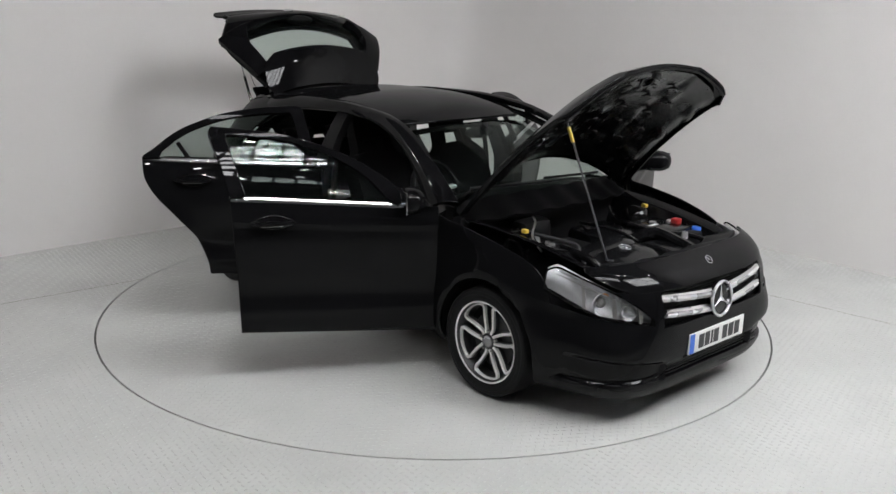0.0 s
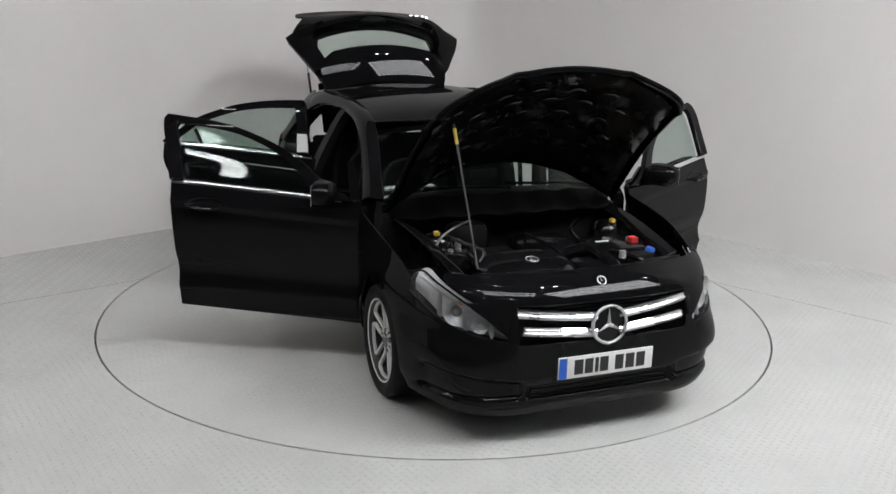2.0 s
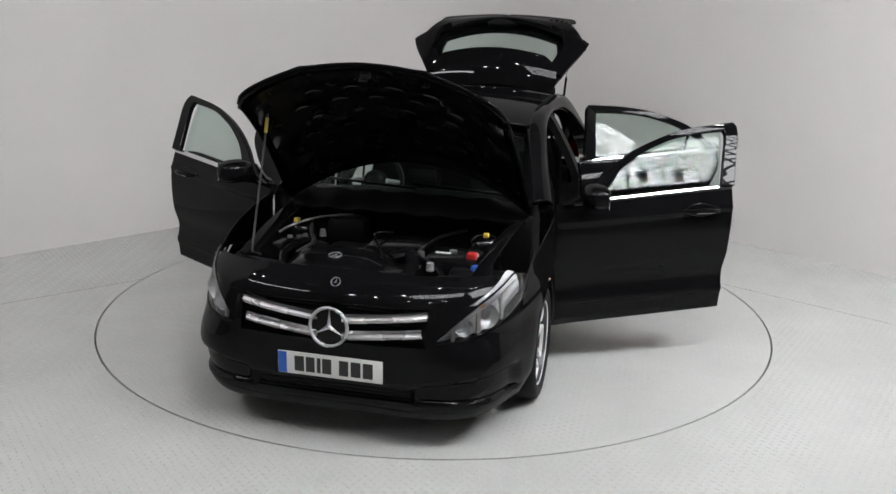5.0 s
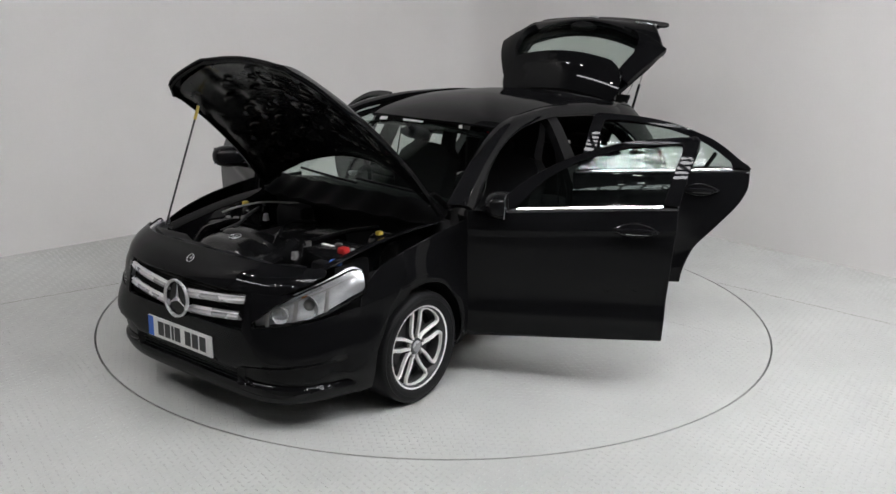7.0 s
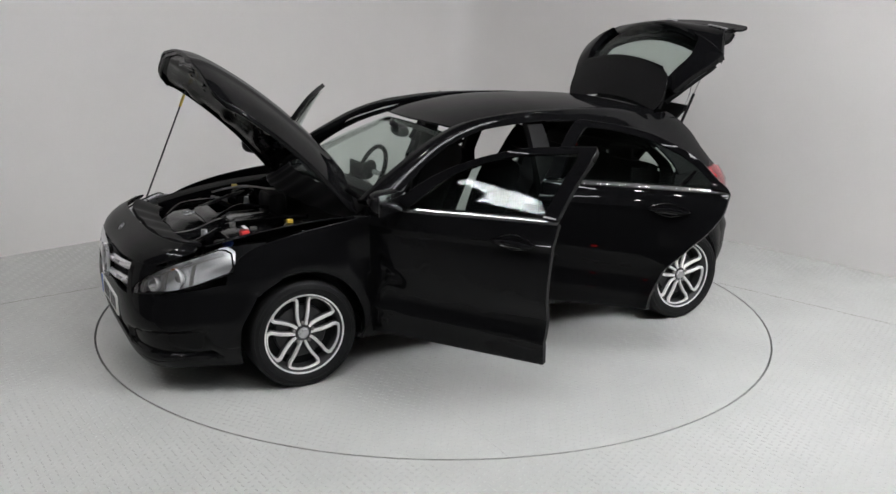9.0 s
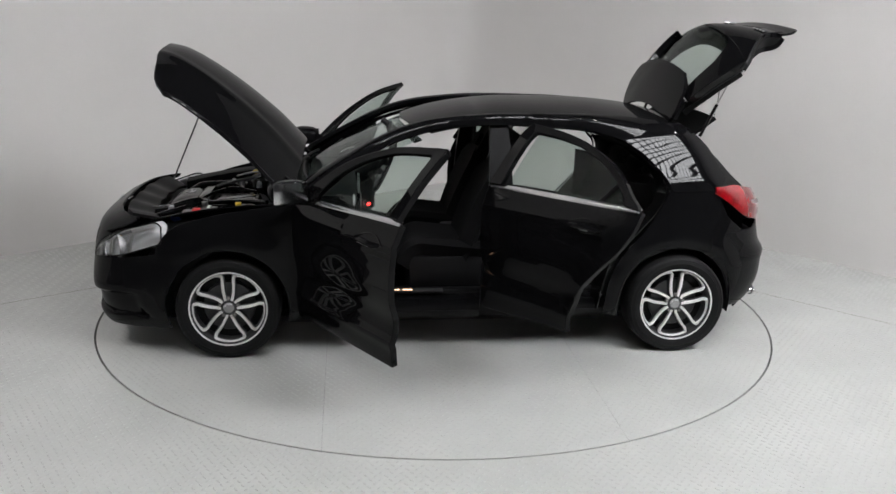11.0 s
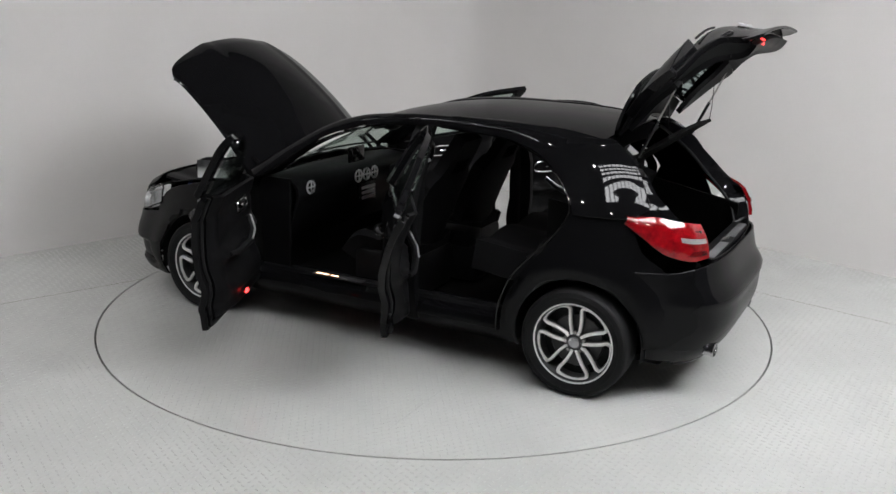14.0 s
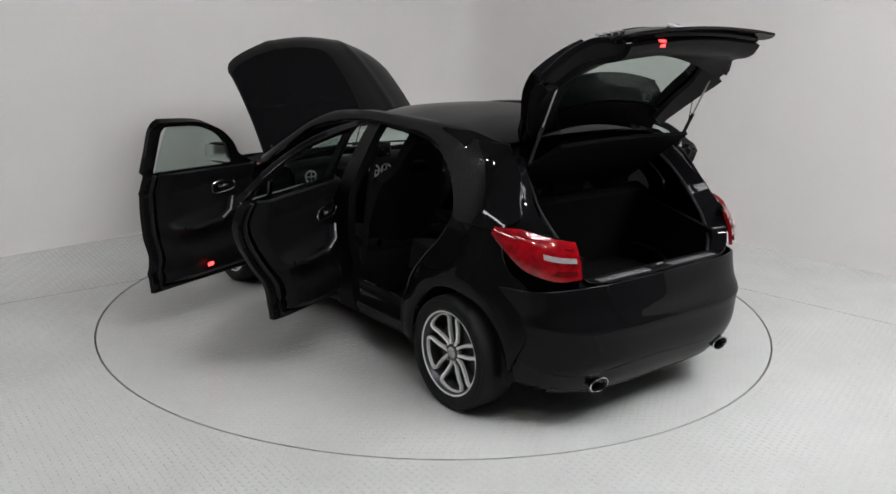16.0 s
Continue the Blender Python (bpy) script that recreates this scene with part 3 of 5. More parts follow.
# number plate
bm = bmesh.new()
box(bm, 2.205, 2.215, -0.26, 0.26, 0.345, 0.456, 0.003)
plate = part("number_plate", bm, M_WHITE, car, "white front number plate with blue band and black bars")
bm = bmesh.new()
box(bm, 2.2152, 2.2165, -0.257, -0.215, 0.348, 0.453)
part("plate_band", bm, M_BLUE, plate, smooth=0)
for y0, wdt in ((-0.175, 0.048), (-0.118, 0.044), (-0.062, 0.018), (-0.036, 0.046), (0.048, 0.046), (0.106, 0.048), (0.166, 0.048)):
    bm = bmesh.new()
    box(bm, 2.2152, 2.2165, y0, y0 + wdt, 0.363, 0.438)
    part("plate_bar", bm, M_BLACKINK, plate, smooth=0)
bm = bmesh.new()
box(bm, 2.170, 2.206, -0.28, 0.28, 0.332, 0.345, 0.003)
box(bm, 2.150, 2.206, -0.27, 0.27, 0.345, 0.50, 0.004)
part("plate_holder", bm, M_GLOSSBLACK, car)
# lower intake, lip and corner scoops
bm = bmesh.new()
sheet(bm, lambda u, v: nose(th_front((2 * u - 1) * 0.39, 0.245 + 0.08 * v), 0.245 + 0.08 * v, -0.022), 30, 4)
part("lower_intake", bm, M_PLASTIC, car)
for z0 in (0.255, 0.275, 0.295, 0.315):
    part("intake_bar", tube(bmesh.new(), [nose(th_front((i / 12 - 1) * 0.385, z0), z0, -0.017) for i in range(25)], 0.004, 6), M_PLASTIC, car)
bm = bmesh.new()
tube(bm, [nose(th_front((i / 20 - 1) * 0.68, 0.19), 0.186 + 0.02 * abs(i / 20 - 1) ** 3, 0.003) for i in range(41)], 0.007, 8)
part("lower_lip_trim", bm, M_SILVER, car, "thin bright strip along the front lip")
for s in (1, -1):
    bm = bmesh.new()
    blade = [(0.405, 0.325), (0.415, 0.285), (0.445, 0.258), (0.52, 0.246), (0.62, 0.243), (0.72, 0.246)]
    tube(bm, smooth_path([nose(s * th_front(y, z), z, -0.001) for y, z in blade], 24), 0.004, 8)
    part("corner_scoop", bm, M_GLOSSBLACK, car)


# head lamps
def lamp_quad(s, u, v, out):
    zb = curve([(0, 0.545), (0.25, 0.565), (0.6, 0.605), (1, 0.69)], u)
    zt = curve([(0, 0.575), (0.15, 0.645), (0.35, 0.705), (0.7, 0.775), (0.92, 0.803), (1, 0.785)], u)
    z = zb + (zt - zb) * v
    x_out = 1.715
    p0 = nose(s * th_front(0.505, z), z, out)
    k = (x_out - XA) / (curve(XF, z) - XA)
    th1 = math.degrees(math.acos(min(1, k) ** (nf(z) / 2)))
    th0 = th_front(0.505, z)
    return nose(s * (th0 + (th1 - th0) * u), z, out)


for s in (1, -1):
    bm = bmesh.new()
    sheet(bm, lambda u, v: lamp_quad(s, u, v, 0.003), 24, 12, 0.004, s)
    lamp = part("head_lamp", bm, M_LENS, car, "clear head lamp with chrome reflector")
    lamp.visible_shadow = False
    bm = bmesh.new()
    sheet(bm, lambda u, v: lamp_quad(s, u, v, -0.038 - 0.012 * math.sin(9 * u) * math.cos(7 * v)), 24, 12)
    part("reflector", bm, M_REFLECTOR, lamp)
    for uu, vv, rr in ((0.50, 0.40, 0.062), (0.26, 0.42, 0.042)):
        c = lamp_quad(s, uu, vv, -0.045)
        bm = bmesh.new()
        lathe(bm, [(rr, 0.040), (rr * 0.96, 0.03), (rr * 0.75, 0.006), (rr * 0.3, -0.008), (0.001, -0.008)], 28, "x")
        bmesh.ops.transform(bm, matrix=Matrix.Translation(c) @ Matrix.Rotation(radians(s * 22), 4, "Z"), verts=bm.verts)
        part("lamp_bowl", bm, M_REFLECTOR, lamp)
        bm = bmesh.new()
        bmesh.ops.create_uvsphere(bm, u_segments=16, v_segments=10, radius=rr * 0.45, matrix=Matrix.Translation(c))
        part("lamp_bulb", bm, M_STEEL, lamp)
    for u0, u1, v0, v1 in ((0.36, 0.40, 0.05, 0.75), (0.64, 0.67, 0.05, 0.70), (0.12, 0.15, 0.05, 0.85), (0.15, 0.90, 0.72, 0.76)):
        bm = bmesh.new()
        sheet(bm, lambda u, v: lamp_quad(s, u0 + (u1 - u0) * u, v0 + (v1 - v0) * v, -0.018), 8, 8, 0.015, s)
        part("lamp_bezel", bm, M_STEEL, lamp)
    bm = bmesh.new()
    sheet(bm, lambda u, v: lamp_quad(s, 0.30 + 0.6 * u, 0.80 + 0.12 * v, -0.03), 14, 2, 0.006, s)
    part("running_light", bm, M_SILVER, lamp)
    bm = bmesh.new()
    sheet(bm, lambda u, v: lamp_quad(s, 0.42 + 0.05 * u, 0.72 + 0.10 * v, -0.02), 6, 4, 0.006, s)
    part("turn_signal", bm, M_AMBER, lamp)
    bm = bmesh.new()

    def bridge(u, v, s=s):
        q = lamp_quad(s, 0.40 * u, 1.0, 0.0)
        z = q.z + max(0.0, 0.712 - q.z) * v
        return nose(s * th_front(abs(q.y), q.z), z)
    part("lamp_bridge", sheet(bm, bridge, 14, 5, 0.01, s), M_PAINT, car)
    bm = bmesh.new()
    rim = [lamp_quad(s, i / 20, 0, 0.001) for i in range(21)] + [lamp_quad(s, 1, j / 8, 0.001) for j in range(1, 9)] + [lamp_quad(s, 1 - i / 20, 1, 0.001) for i in range(1, 21)]
    tube(bm, rim, 0.005, 6)
    part("lamp_rim", bm, M_GLOSSBLACK, lamp)

# ---------------------------------------------------------------- rear end
bm = bmesh.new()


def bumper_rear(u, v):
    th = th_arch(0.24 + 0.46 * v, False) * (2 * u - 1)
    zt = 0.735 + 0.035 * (1 - min(1, abs(th) / 45) ** 2) + 0.0 * v
    zb = 0.215 + 0.08 * (abs(th) / 74) ** 3
    z = zb + (zt - zb) * v
    p = rear(th, z)
    p.x -= 0.012 * math.exp(-((z - 0.56) / 0.03) ** 2) * max(0, math.cos(radians(th)))
    return p


part("rear_bumper", sheet(bm, bumper_rear, 64, 24, 0.012, -1), M_PAINT, car)
bm = bmesh.new()
sheet(bm, lambda u, v: rear(-40 + 80 * u, 0.205 + 0.075 * v, 0.006 - 0.02 * v), 40, 4, 0.01, -1)
part("rear_diffuser", bm, M_PLASTIC, car)
for s in (1, -1):
    bm = bmesh.new()
    lathe(bm, [(0.048, 0.0), (0.05, -0.012), (0.044, -0.014), (0.041, 0.0), (0.041, 0.09)], 24, "x")
    bmesh.ops.transform(bm, matrix=Matrix.Translation((-2.005, s * 0.49, 0.262)) @ Matrix.Diagonal((1, 1.35, 0.72, 1)), verts=bm.verts)
    part("exhaust_tip", bm, M_CHROME, car, "oval chrome exhaust tip")


def tail_quad(s, u, v, out):
    """u runs from the front point on the flank to the inner edge at the boot."""
    zt = curve([(0, 1.0), (0.3, 1.008), (0.65, 0.985), (1, 0.965)], u)
    zb = curve([(0, 0.985), (0.15, 0.93), (0.45, 0.83), (0.8, 0.795), (1, 0.80)], u)
    z = zb + (zt - zb) * v
    k = (-1.565 + XA) / (curve(XR, z) + XA)
    th1 = math.degrees(math.acos(min(1, k) ** (NR / 2)))
    th0 = th_rear(0.585, z)
    return rear(s * (th1 + (th0 - th1) * u), z, out)


for s in (1, -1):
    bm = bmesh.new()
    sheet(bm, lambda u, v: tail_quad(s, u, v, 0.012 * math.sin(math.pi * min(1, 0.12 + u)) ** 0.5 * math.sin(math.pi * (0.08 + 0.84 * v)) ** 0.5), 26, 14, 0.02, s)
    tl = part("tail_lamp", bm, M_RED, car, "glossy red tail lamp with clear block")
    bm = bmesh.new()
    sheet(bm, lambda u, v: tail_quad(s, 0.60 + 0.36 * u, 0.50 + 0.13 * v, 0.022), 12, 3, 0.008, s)
    part("reversing_light", bm, M_CLEARLAMP, tl)
    bm = bmesh.new()
    sheet(bm, lambda u, v: tail_quad(s, 0.30 + 0.66 * u, 0.14 + 0.14 * v, 0.019), 14, 3, 0.006, s)
    part("lamp_band", bm, M_REDDARK, tl)
    bm = bmesh.new()
    sheet(bm, lambda u, v: tail_quad(s, 0.10 + 0.86 * u, 0.80 + 0.05 * v, 0.018), 14, 2, 0.005, s)
    part("lamp_band", bm, M_REDDARK, tl)
# body corner above and inside the tail lamp, and the boot opening's surround
BO = [(-1.40, 0.535, 1.36), (-1.50, 0.575, 1.30), (-1.60, 0.62, 1.20), (-1.70, 0.665, 1.09), (-1.80, 0.665, 1.00), (-1.895, 0.60, 0.92), (-1.93, 0.575, 0.85), (-1.95, 0.54, 0.785), (-1.97, 0.40, 0.768), (-1.985, 0.20, 0.765), (-1.99, 0.0, 0.765)]
BI = [(-1.36, 0.50, 1.33), (-1.45, 0.53, 1.26), (-1.55, 0.56, 1.17), (-1.64, 0.58, 1.07), (-1.74, 0.57, 0.97), (-1.82, 0.54, 0.89), (-1.86, 0.52, 0.82), (-1.88, 0.49, 0.745), (-1.90, 0.36, 0.715), (-1.915, 0.18, 0.705), (-1.92, 0.0, 0.705)]
for s in (1, -1):
    a_, b_ = smooth_path(BO, 40), smooth_path(BI, 40)
    bm = bmesh.new()
    sheet(bm, lambda u, v: Vector((1, s, 1)) * a_[round(u * 40)].lerp(b_[round(u * 40)], v), 40, 5, 0.01, -s)
    part("boot_surround", bm, M_PAINT, car)
    bm = bmesh.new()

    def corner(u, v, s=s):
        p = a_[round(u * 20)]
        z = p.z
        q = Vector((curve(RE, max(0.99, z)), side(curve(RE, max(0.99, z)), max(0.99, z)), z)) if z > 0.985 else tail_quad(1, 1, max(0, min(1, (z - 0.80) / 0.165)), 0.0)
        r = p.lerp(q, v)
        return Vector((r.x, s * r.y, r.z))
    part("boot_corner", sheet(bm, corner, 28, 4, 0.006, s), M_PAINT, car)
    bm = bmesh.new()
    tube(bm, [Vector((1, s, 1)) * (p + Vector((0.01, -0.004, 0))) for p in b_], 0.010, 8)
    part("boot_seal", bm, M_RUBBER, car)
bm = bmesh.new()
box(bm, -1.965, -1.86, -0.50, 0.50, 0.745, 0.765, 0.006)
sill_cover = part("boot_sill_trim", bm, M_TRIM, car, "black plastic loading sill cover")
for y0, y1 in ((-0.45, -0.08), (0.08, 0.45)):
    bm = bmesh.new()
    box(bm, -1.955, -1.905, y0, y1, 0.7655, 0.771, 0.002)
    part("scuff_strip", bm, M_SILLGREY, sill_cover, "brushed grey scuff strip")
bm = bmesh.new()
tube(bm, [(-1.90, -0.022, 0.762), (-1.935, -0.022, 0.785), (-1.935, 0.022, 0.785), (-1.90, 0.022, 0.762)], 0.006, 8)
part("boot_striker", bm, M_STEEL, car)

# ---------------------------------------------------------------- doors
def door(name, front, s):
    """A side door built shut and then swung open on its hinge; s is the car's side."""
    hinge = Vector((0.945, s * 0.845, 0)) if front else Vector((-0.130, s * 0.850, 0))
    swing = 62.0 if front else 57.5
    rear_edge = [(0.24, -0.150), (0.6, -0.160), (1.05, -0.185)] if front else [(0.26, -0.875), (0.40, -0.885), (0.58, -0.945), (0.74, -1.075), (0.90, -1.215), (1.0, -1.262), (1.09, -1.272)]
    x_front = 0.930 if front else -0.168
    zb = 0.285
    low = (lambda x: 0.252 + 0.058 * (0.93 - x) / 1.08) if front else (lambda x: 0.30 + 0.06 * (-0.168 - x) / 0.71)

    def at(x, z, out=0.0):
        return Vector((x, s * (side(min(x, 0.86), z) + out), z)) - hinge

    def skin(u, v, out=0.0, inset=0.0):
        xr = curve(rear_edge, zb + v * 0.80)
        x = x_front - inset + (xr + inset * 1.2 - x_front + inset) * u
        zt = BELT(x)
        z = low(x) + inset * 0.7 + (zt - low(x) - inset * 0.7) * v
        xr = curve(rear_edge, z)
        x = x_front - inset + (xr + inset * 1.2 - x_front + inset) * u
        return at(x, z, out)

    root = part(name, sheet(bmesh.new(), lambda u, v: skin(u, v), 30, 40, 0.035, -s), M_PAINT, car, "glossy black car door swung wide open")
    root.matrix_basis = Matrix.Translation(hinge) @ Matrix.Rotation(radians(-s * swing), 4, "Z")
    # window frame
    if front:
        out_line = [(0.90, 0.975), (0.80, 1.01), (0.60, 1.155), (0.435, 1.245), (0.27, 1.305), (0.10, 1.345), (-0.10, 1.365), (-0.275, 1.376), (-0.285, 1.366), (-0.23, 1.20), (-0.187, 1.045)]
        in_line = [(0.70, 0.99), (0.655, 1.015), (0.52, 1.125), (0.40, 1.198), (0.26, 1.255), (0.10, 1.297), (-0.06, 1.315), (-0.185, 1.323), (-0.195, 1.315), (-0.155, 1.19), (-0.105, 1.045)]
    else:
        out_line = [(-0.190, 1.045), (-0.235, 1.20), (-0.292, 1.366), (-0.31, 1.376), (-0.50, 1.370), (-0.75, 1.345), (-0.99, 1.277), (-1.10, 1.220), (-1.20, 1.145), (-1.262, 1.10), (-1.272, 1.085)]
        in_line = [(-0.285, 1.05), (-0.315, 1.19), (-0.355, 1.312), (-0.37, 1.323), (-0.50, 1.320), (-0.73, 1.297), (-0.95, 1.235), (-1.05, 1.185), (-1.12, 1.135), (-1.155, 1.105), (-1.165, 1.088)]
    in_line = [(x, z + (0.018 if z > 1.09 else 0.0)) for x, z in in_line]
    oa, ia = smooth_path([(x, 0, z) for x, z in out_line], 50), smooth_path([(x, 0, z) for x, z in in_line], 50)

    def frame_pt(u, v, out=0.0):
        p = oa[round(u * 50)].lerp(ia[round(u * 50)], v)
        return at(p.x, p.z, out - 0.010 * v)
    part("window_frame", sheet(bmesh.new(), frame_pt, 50, 3, 0.035, -s), M_PAINT, root)
    # glass
    gl_top = smooth_path([(x, 0, z) for x, z in in_line], 40)

    def pane(u, v):
        if front:
            x = 0.68 + (-0.105 - 0.68) * u
            xt = 0.68 + (-0.19 - 0.68) * u
        else:
            x = -0.29 + (-1.16 + 0.29) * u
            xt = -0.36 + (-1.16 + 0.36) * u
        zt = curve([(-p.x, p.z) for p in gl_top if (not front and p.x < -0.36) or (front and p.x > -0.186 and not (p.x < 0 and p.z < 1.31))], -xt)
        z0 = BELT(x) - 0.01
        z = z0 + (max(z0 + 0.004, zt + 0.006) - z0) * v
        xx = x + (xt - x) * v
        return at(xx, z, -0.020)
    g = part("window_glass", sheet(bmesh.new(), pane, 30, 14, 0.004, -s), M_GLASS, root)
    g.visible_shadow = False
    if not front:
        bm = bmesh.new()
        tube(bm, [at(-0.985 - 0.015 * i, BELT(-1.0) + 0.02 * i, -0.012) for i in range(6)], 0.014, 6)
        part("quarter_bar", bm, M_GLOSSBLACK, root)
    # chrome belt strip
    xa, xb = (0.82, -0.180) if front else (-0.185, -1.262)
    bm = bmesh.new()
    sheet(bm, lambda u, v: at(xa + (xb - xa) * u, BELT(xa + (xb - xa) * u) - 0.010 + 0.024 * v, 0.006 - 0.003 * abs(2 * v - 1)), 24, 4, 0.008, -s)
    part("belt_strip", bm, M_CHROME, root, "polished chrome window strip")
    # handle
    hx = 0.03 if front else -0.96
    hz = 0.925 if front else 0.965
    bm = bmesh.new()
    tube(bm, [at(hx - 0.11 + 0.22 * i / 12, hz - 0.003 * math.cos(i / 6 * math.pi), 0.012 + 0.028 * math.sin(math.pi * i / 12) ** 0.5) for i in range(13)], [0.010 + 0.006 * math.sin(math.pi * i / 12) for i in range(13)], 10)
    hd = part("door_handle", bm, M_PAINT, root)
    bm = bmesh.new()
    tube(bm, [at(hx - 0.12 + 0.24 * i / 12, hz - 0.036 * math.sin(math.pi * i / 12) , 0.002) for i in range(13)] + [at(hx + 0.12 - 0.24 * i / 12, hz + 0.034 * math.sin(math.pi * i / 12), 0.002) for i in range(1, 13)], 0.004, 6)
    part("handle_recess", bm, M_GLOSSBLACK, root)
    bm = bmesh.new()
    sheet(bm, lambda u, v: at(hx + 0.05 - 0.11 * u, hz - 0.014 + 0.008 * v, 0.044), 8, 2, 0.003, -s)
    part("handle_insert", bm, M_CHROME, root)
    # inner trim
    cx = 0.38 if front else -0.53

    def trim(u, v):
        ins = 0.075
        p = skin(u, v, 0.0, ins) + hinge
        x, z = p.x, p.z
        edge = min(1.0, min(u, 1 - u) / 0.06, v / 0.06 + 0.15)
        d = 0.055 + 0.045 * edge
        d += 0.055 * math.exp(-((z - 0.70 - 0.05 * (x - cx)) / 0.035) ** 2) * min(1, u / 0.15, (1 - u) / 0.15)
        d += 0.045 * math.exp(-((z - 0.42) / 0.12) ** 2) * min(1, u / 0.12, (1 - u) / 0.2)
        d -= 0.03 * math.exp(-((z - 0.56) / 0.05) ** 2) * min(1, u / 0.2, (1 - u) / 0.2)
        return Vector((x, s * (side(min(x, 0.86), z) - d), z)) - hinge
    part("door_trim", sheet(bmesh.new(), trim, 30, 40, 0.02, s), M_TRIM, root)
    # rubber seal round the inside edge
    bm = bmesh.new()
    loop = [skin(0.02, j / 12, -0.04, 0.03) for j in range(12, -1, -1)] + [skin(i / 12, 0.0, -0.04, 0.03) for i in range(1, 12)] + [skin(0.98, j / 12, -0.04, 0.03) for j in range(13)]
    tube(bm, loop, 0.012, 8)
    part("rubber_seal", bm, M_RUBBER, root)
    # inside handle bezel, pull and marker light
    kx = 0.47 if front else -0.42
    bm = bmesh.new()
    ring = []
    for k in range(25):
        a = 2 * math.pi * k / 24
        q = at(kx + 0.115 * math.copysign(abs(math.cos(a)) ** 0.5, math.cos(a)), 0.885 + 0.040 * math.copysign(abs(math.sin(a)) ** 0.6, math.sin(a)), -0.120)
        ring.append(q)
    tube(bm, ring, 0.006, 6)
    tube(bm, [at(kx - 0.07, 0.885, -0.125), at(kx - 0.03, 0.890, -0.135), at(kx + 0.02, 0.888, -0.130)], [0.014, 0.011, 0.007], 8)
    part("inner_handle", bm, M_CHROME, root, "bright inner door handle")
    bm = bmesh.new()
    ax = 0.30 if front else -0.60
    tube(bm, [at(ax + 0.20, 0.80, -0.150), at(ax + 0.14, 0.74, -0.185), at(ax + 0.05, 0.69, -0.190), at(ax - 0.15, 0.685, -0.175), at(ax - 0.25, 0.69, -0.15)], [0.014, 0.018, 0.020, 0.018, 0.012], 10)
    part("pull_handle", bm, M_PLASTIC, root)
    bm = bmesh.new()
    tube(bm, [at(ax + 0.205, 0.812, -0.163), at(ax + 0.13, 0.745, -0.205), at(ax + 0.04, 0.708, -0.210)], 0.006, 6)
    part("pull_trim", bm, M_SILVER, root)
    if front:
        bm = bmesh.new()
        c = at(0.226, 0.425, -0.178)
        box(bm, c.x - 0.022, c.x + 0.022, c.y - 0.006, c.y + 0.006, c.z - 0.010, c.z + 0.010, 0.003)
        part("marker_light", bm, M_REDGLOW, root, "lit red door marker light")
        # mirror
        bm = bmesh.new()
        bmesh.ops.create_uvsphere(bm, u_segments=28, v_segments=16, radius=1.0)
        for v in bm.verts:
            c = v.co
            c.x = math.copysign(abs(c.x) ** 0.8, c.x) * 0.085 if c.x > 0 else max(c.x * 0.085, -0.028)
            c.y = math.copysign(abs(c.y) ** 0.75, c.y) * 0.115
            c.z = math.copysign(abs(c.z) ** 0.75, c.z) * 0.070
        bmesh.ops.transform(bm, matrix=Matrix.Translation(Vector((0.735, s * 0.985, 1.045)) - hinge), verts=bm.verts)
        mir = part("door_mirror", bm, M_PAINT, root, "black door mirror housing")
        bm = bmesh.new()
        tube(bm, [Vector((0.74, s * 0.83, 0.985)) - hinge, Vector((0.74, s * 0.88, 0.985)) - hinge, Vector((0.735, s * 0.93, 1.0)) - hinge], [0.03, 0.024, 0.03], 12)
        part("mirror_arm", bm, M_GLOSSBLACK, mir)
        bm = bmesh.new()
        box(bm, 0.704, 0.708, 0.885, 1.085, 0.99, 1.10, 0.0015)
        bmesh.ops.transform(bm, matrix=Matrix.Translation(-hinge) @ Matrix.Diagonal((1, s, 1, 1)), verts=bm.verts)
        part("mirror_glass", bm, M_CHROME, mir)
        bm = bmesh.new()
        sheet(bm, lambda u, v: at(0.86 - 0.17 * u, 0.975 + (0.02 + 0.075 * u) * v, -0.012), 8, 4, 0.02, -s)
        part("mirror_base", bm, M_GLOSSBLACK, root)
    return root


for s in (1, -1):
    door("front_door", True, s)
    door("rear_door", False, s)

# ---------------------------------------------------------------- bonnet
BMID = [(0.80, 1.09), (1.0, 1.092), (1.2, 1.088), (1.4, 1.068), (1.6, 1.034), (1.8, 0.984), (1.95, 0.930), (2.04, 0.880)]
BFRONT = [(0, 2.035), (0.3, 2.018), (0.48, 1.965), (0.61, 1.912), (0.68, 1.855), (0.70, 1.81)]


def bonnet_pt(u, v, drop=0.0, inset=0.0):
    k = 2 * v - 1
    ymax = (0.735 - 0.035 * u) - inset
    y = k * ymax
    x0 = 1.015 - 0.14 * k ** 2 + inset
    x1 = curve(BFRONT, abs(y) * 0.70 / ymax) - inset
    x = x0 + (x1 - x0) * u
    z = curve(BMID, x) - 0.208 * abs(y / 0.72) ** 2.0 + 0.010 * math.exp(-((abs(y) - 0.42 + 0.10 * u) / 0.035) ** 2)
    if u > 0.9:
        z -= 0.012 * ((u - 0.9) / 0.1) ** 2
    return Vector((x, y, z - drop))


bonnet = part("bonnet", sheet(bmesh.new(), bonnet_pt, 40, 44, 0.014, -1), M_PAINT, car, "raised glossy black bonnet held by a prop rod")
bonnet.matrix_basis = Matrix.Translation((1.044, 0, -0.318)) @ Matrix.Rotation(radians(-48), 4, "Y")


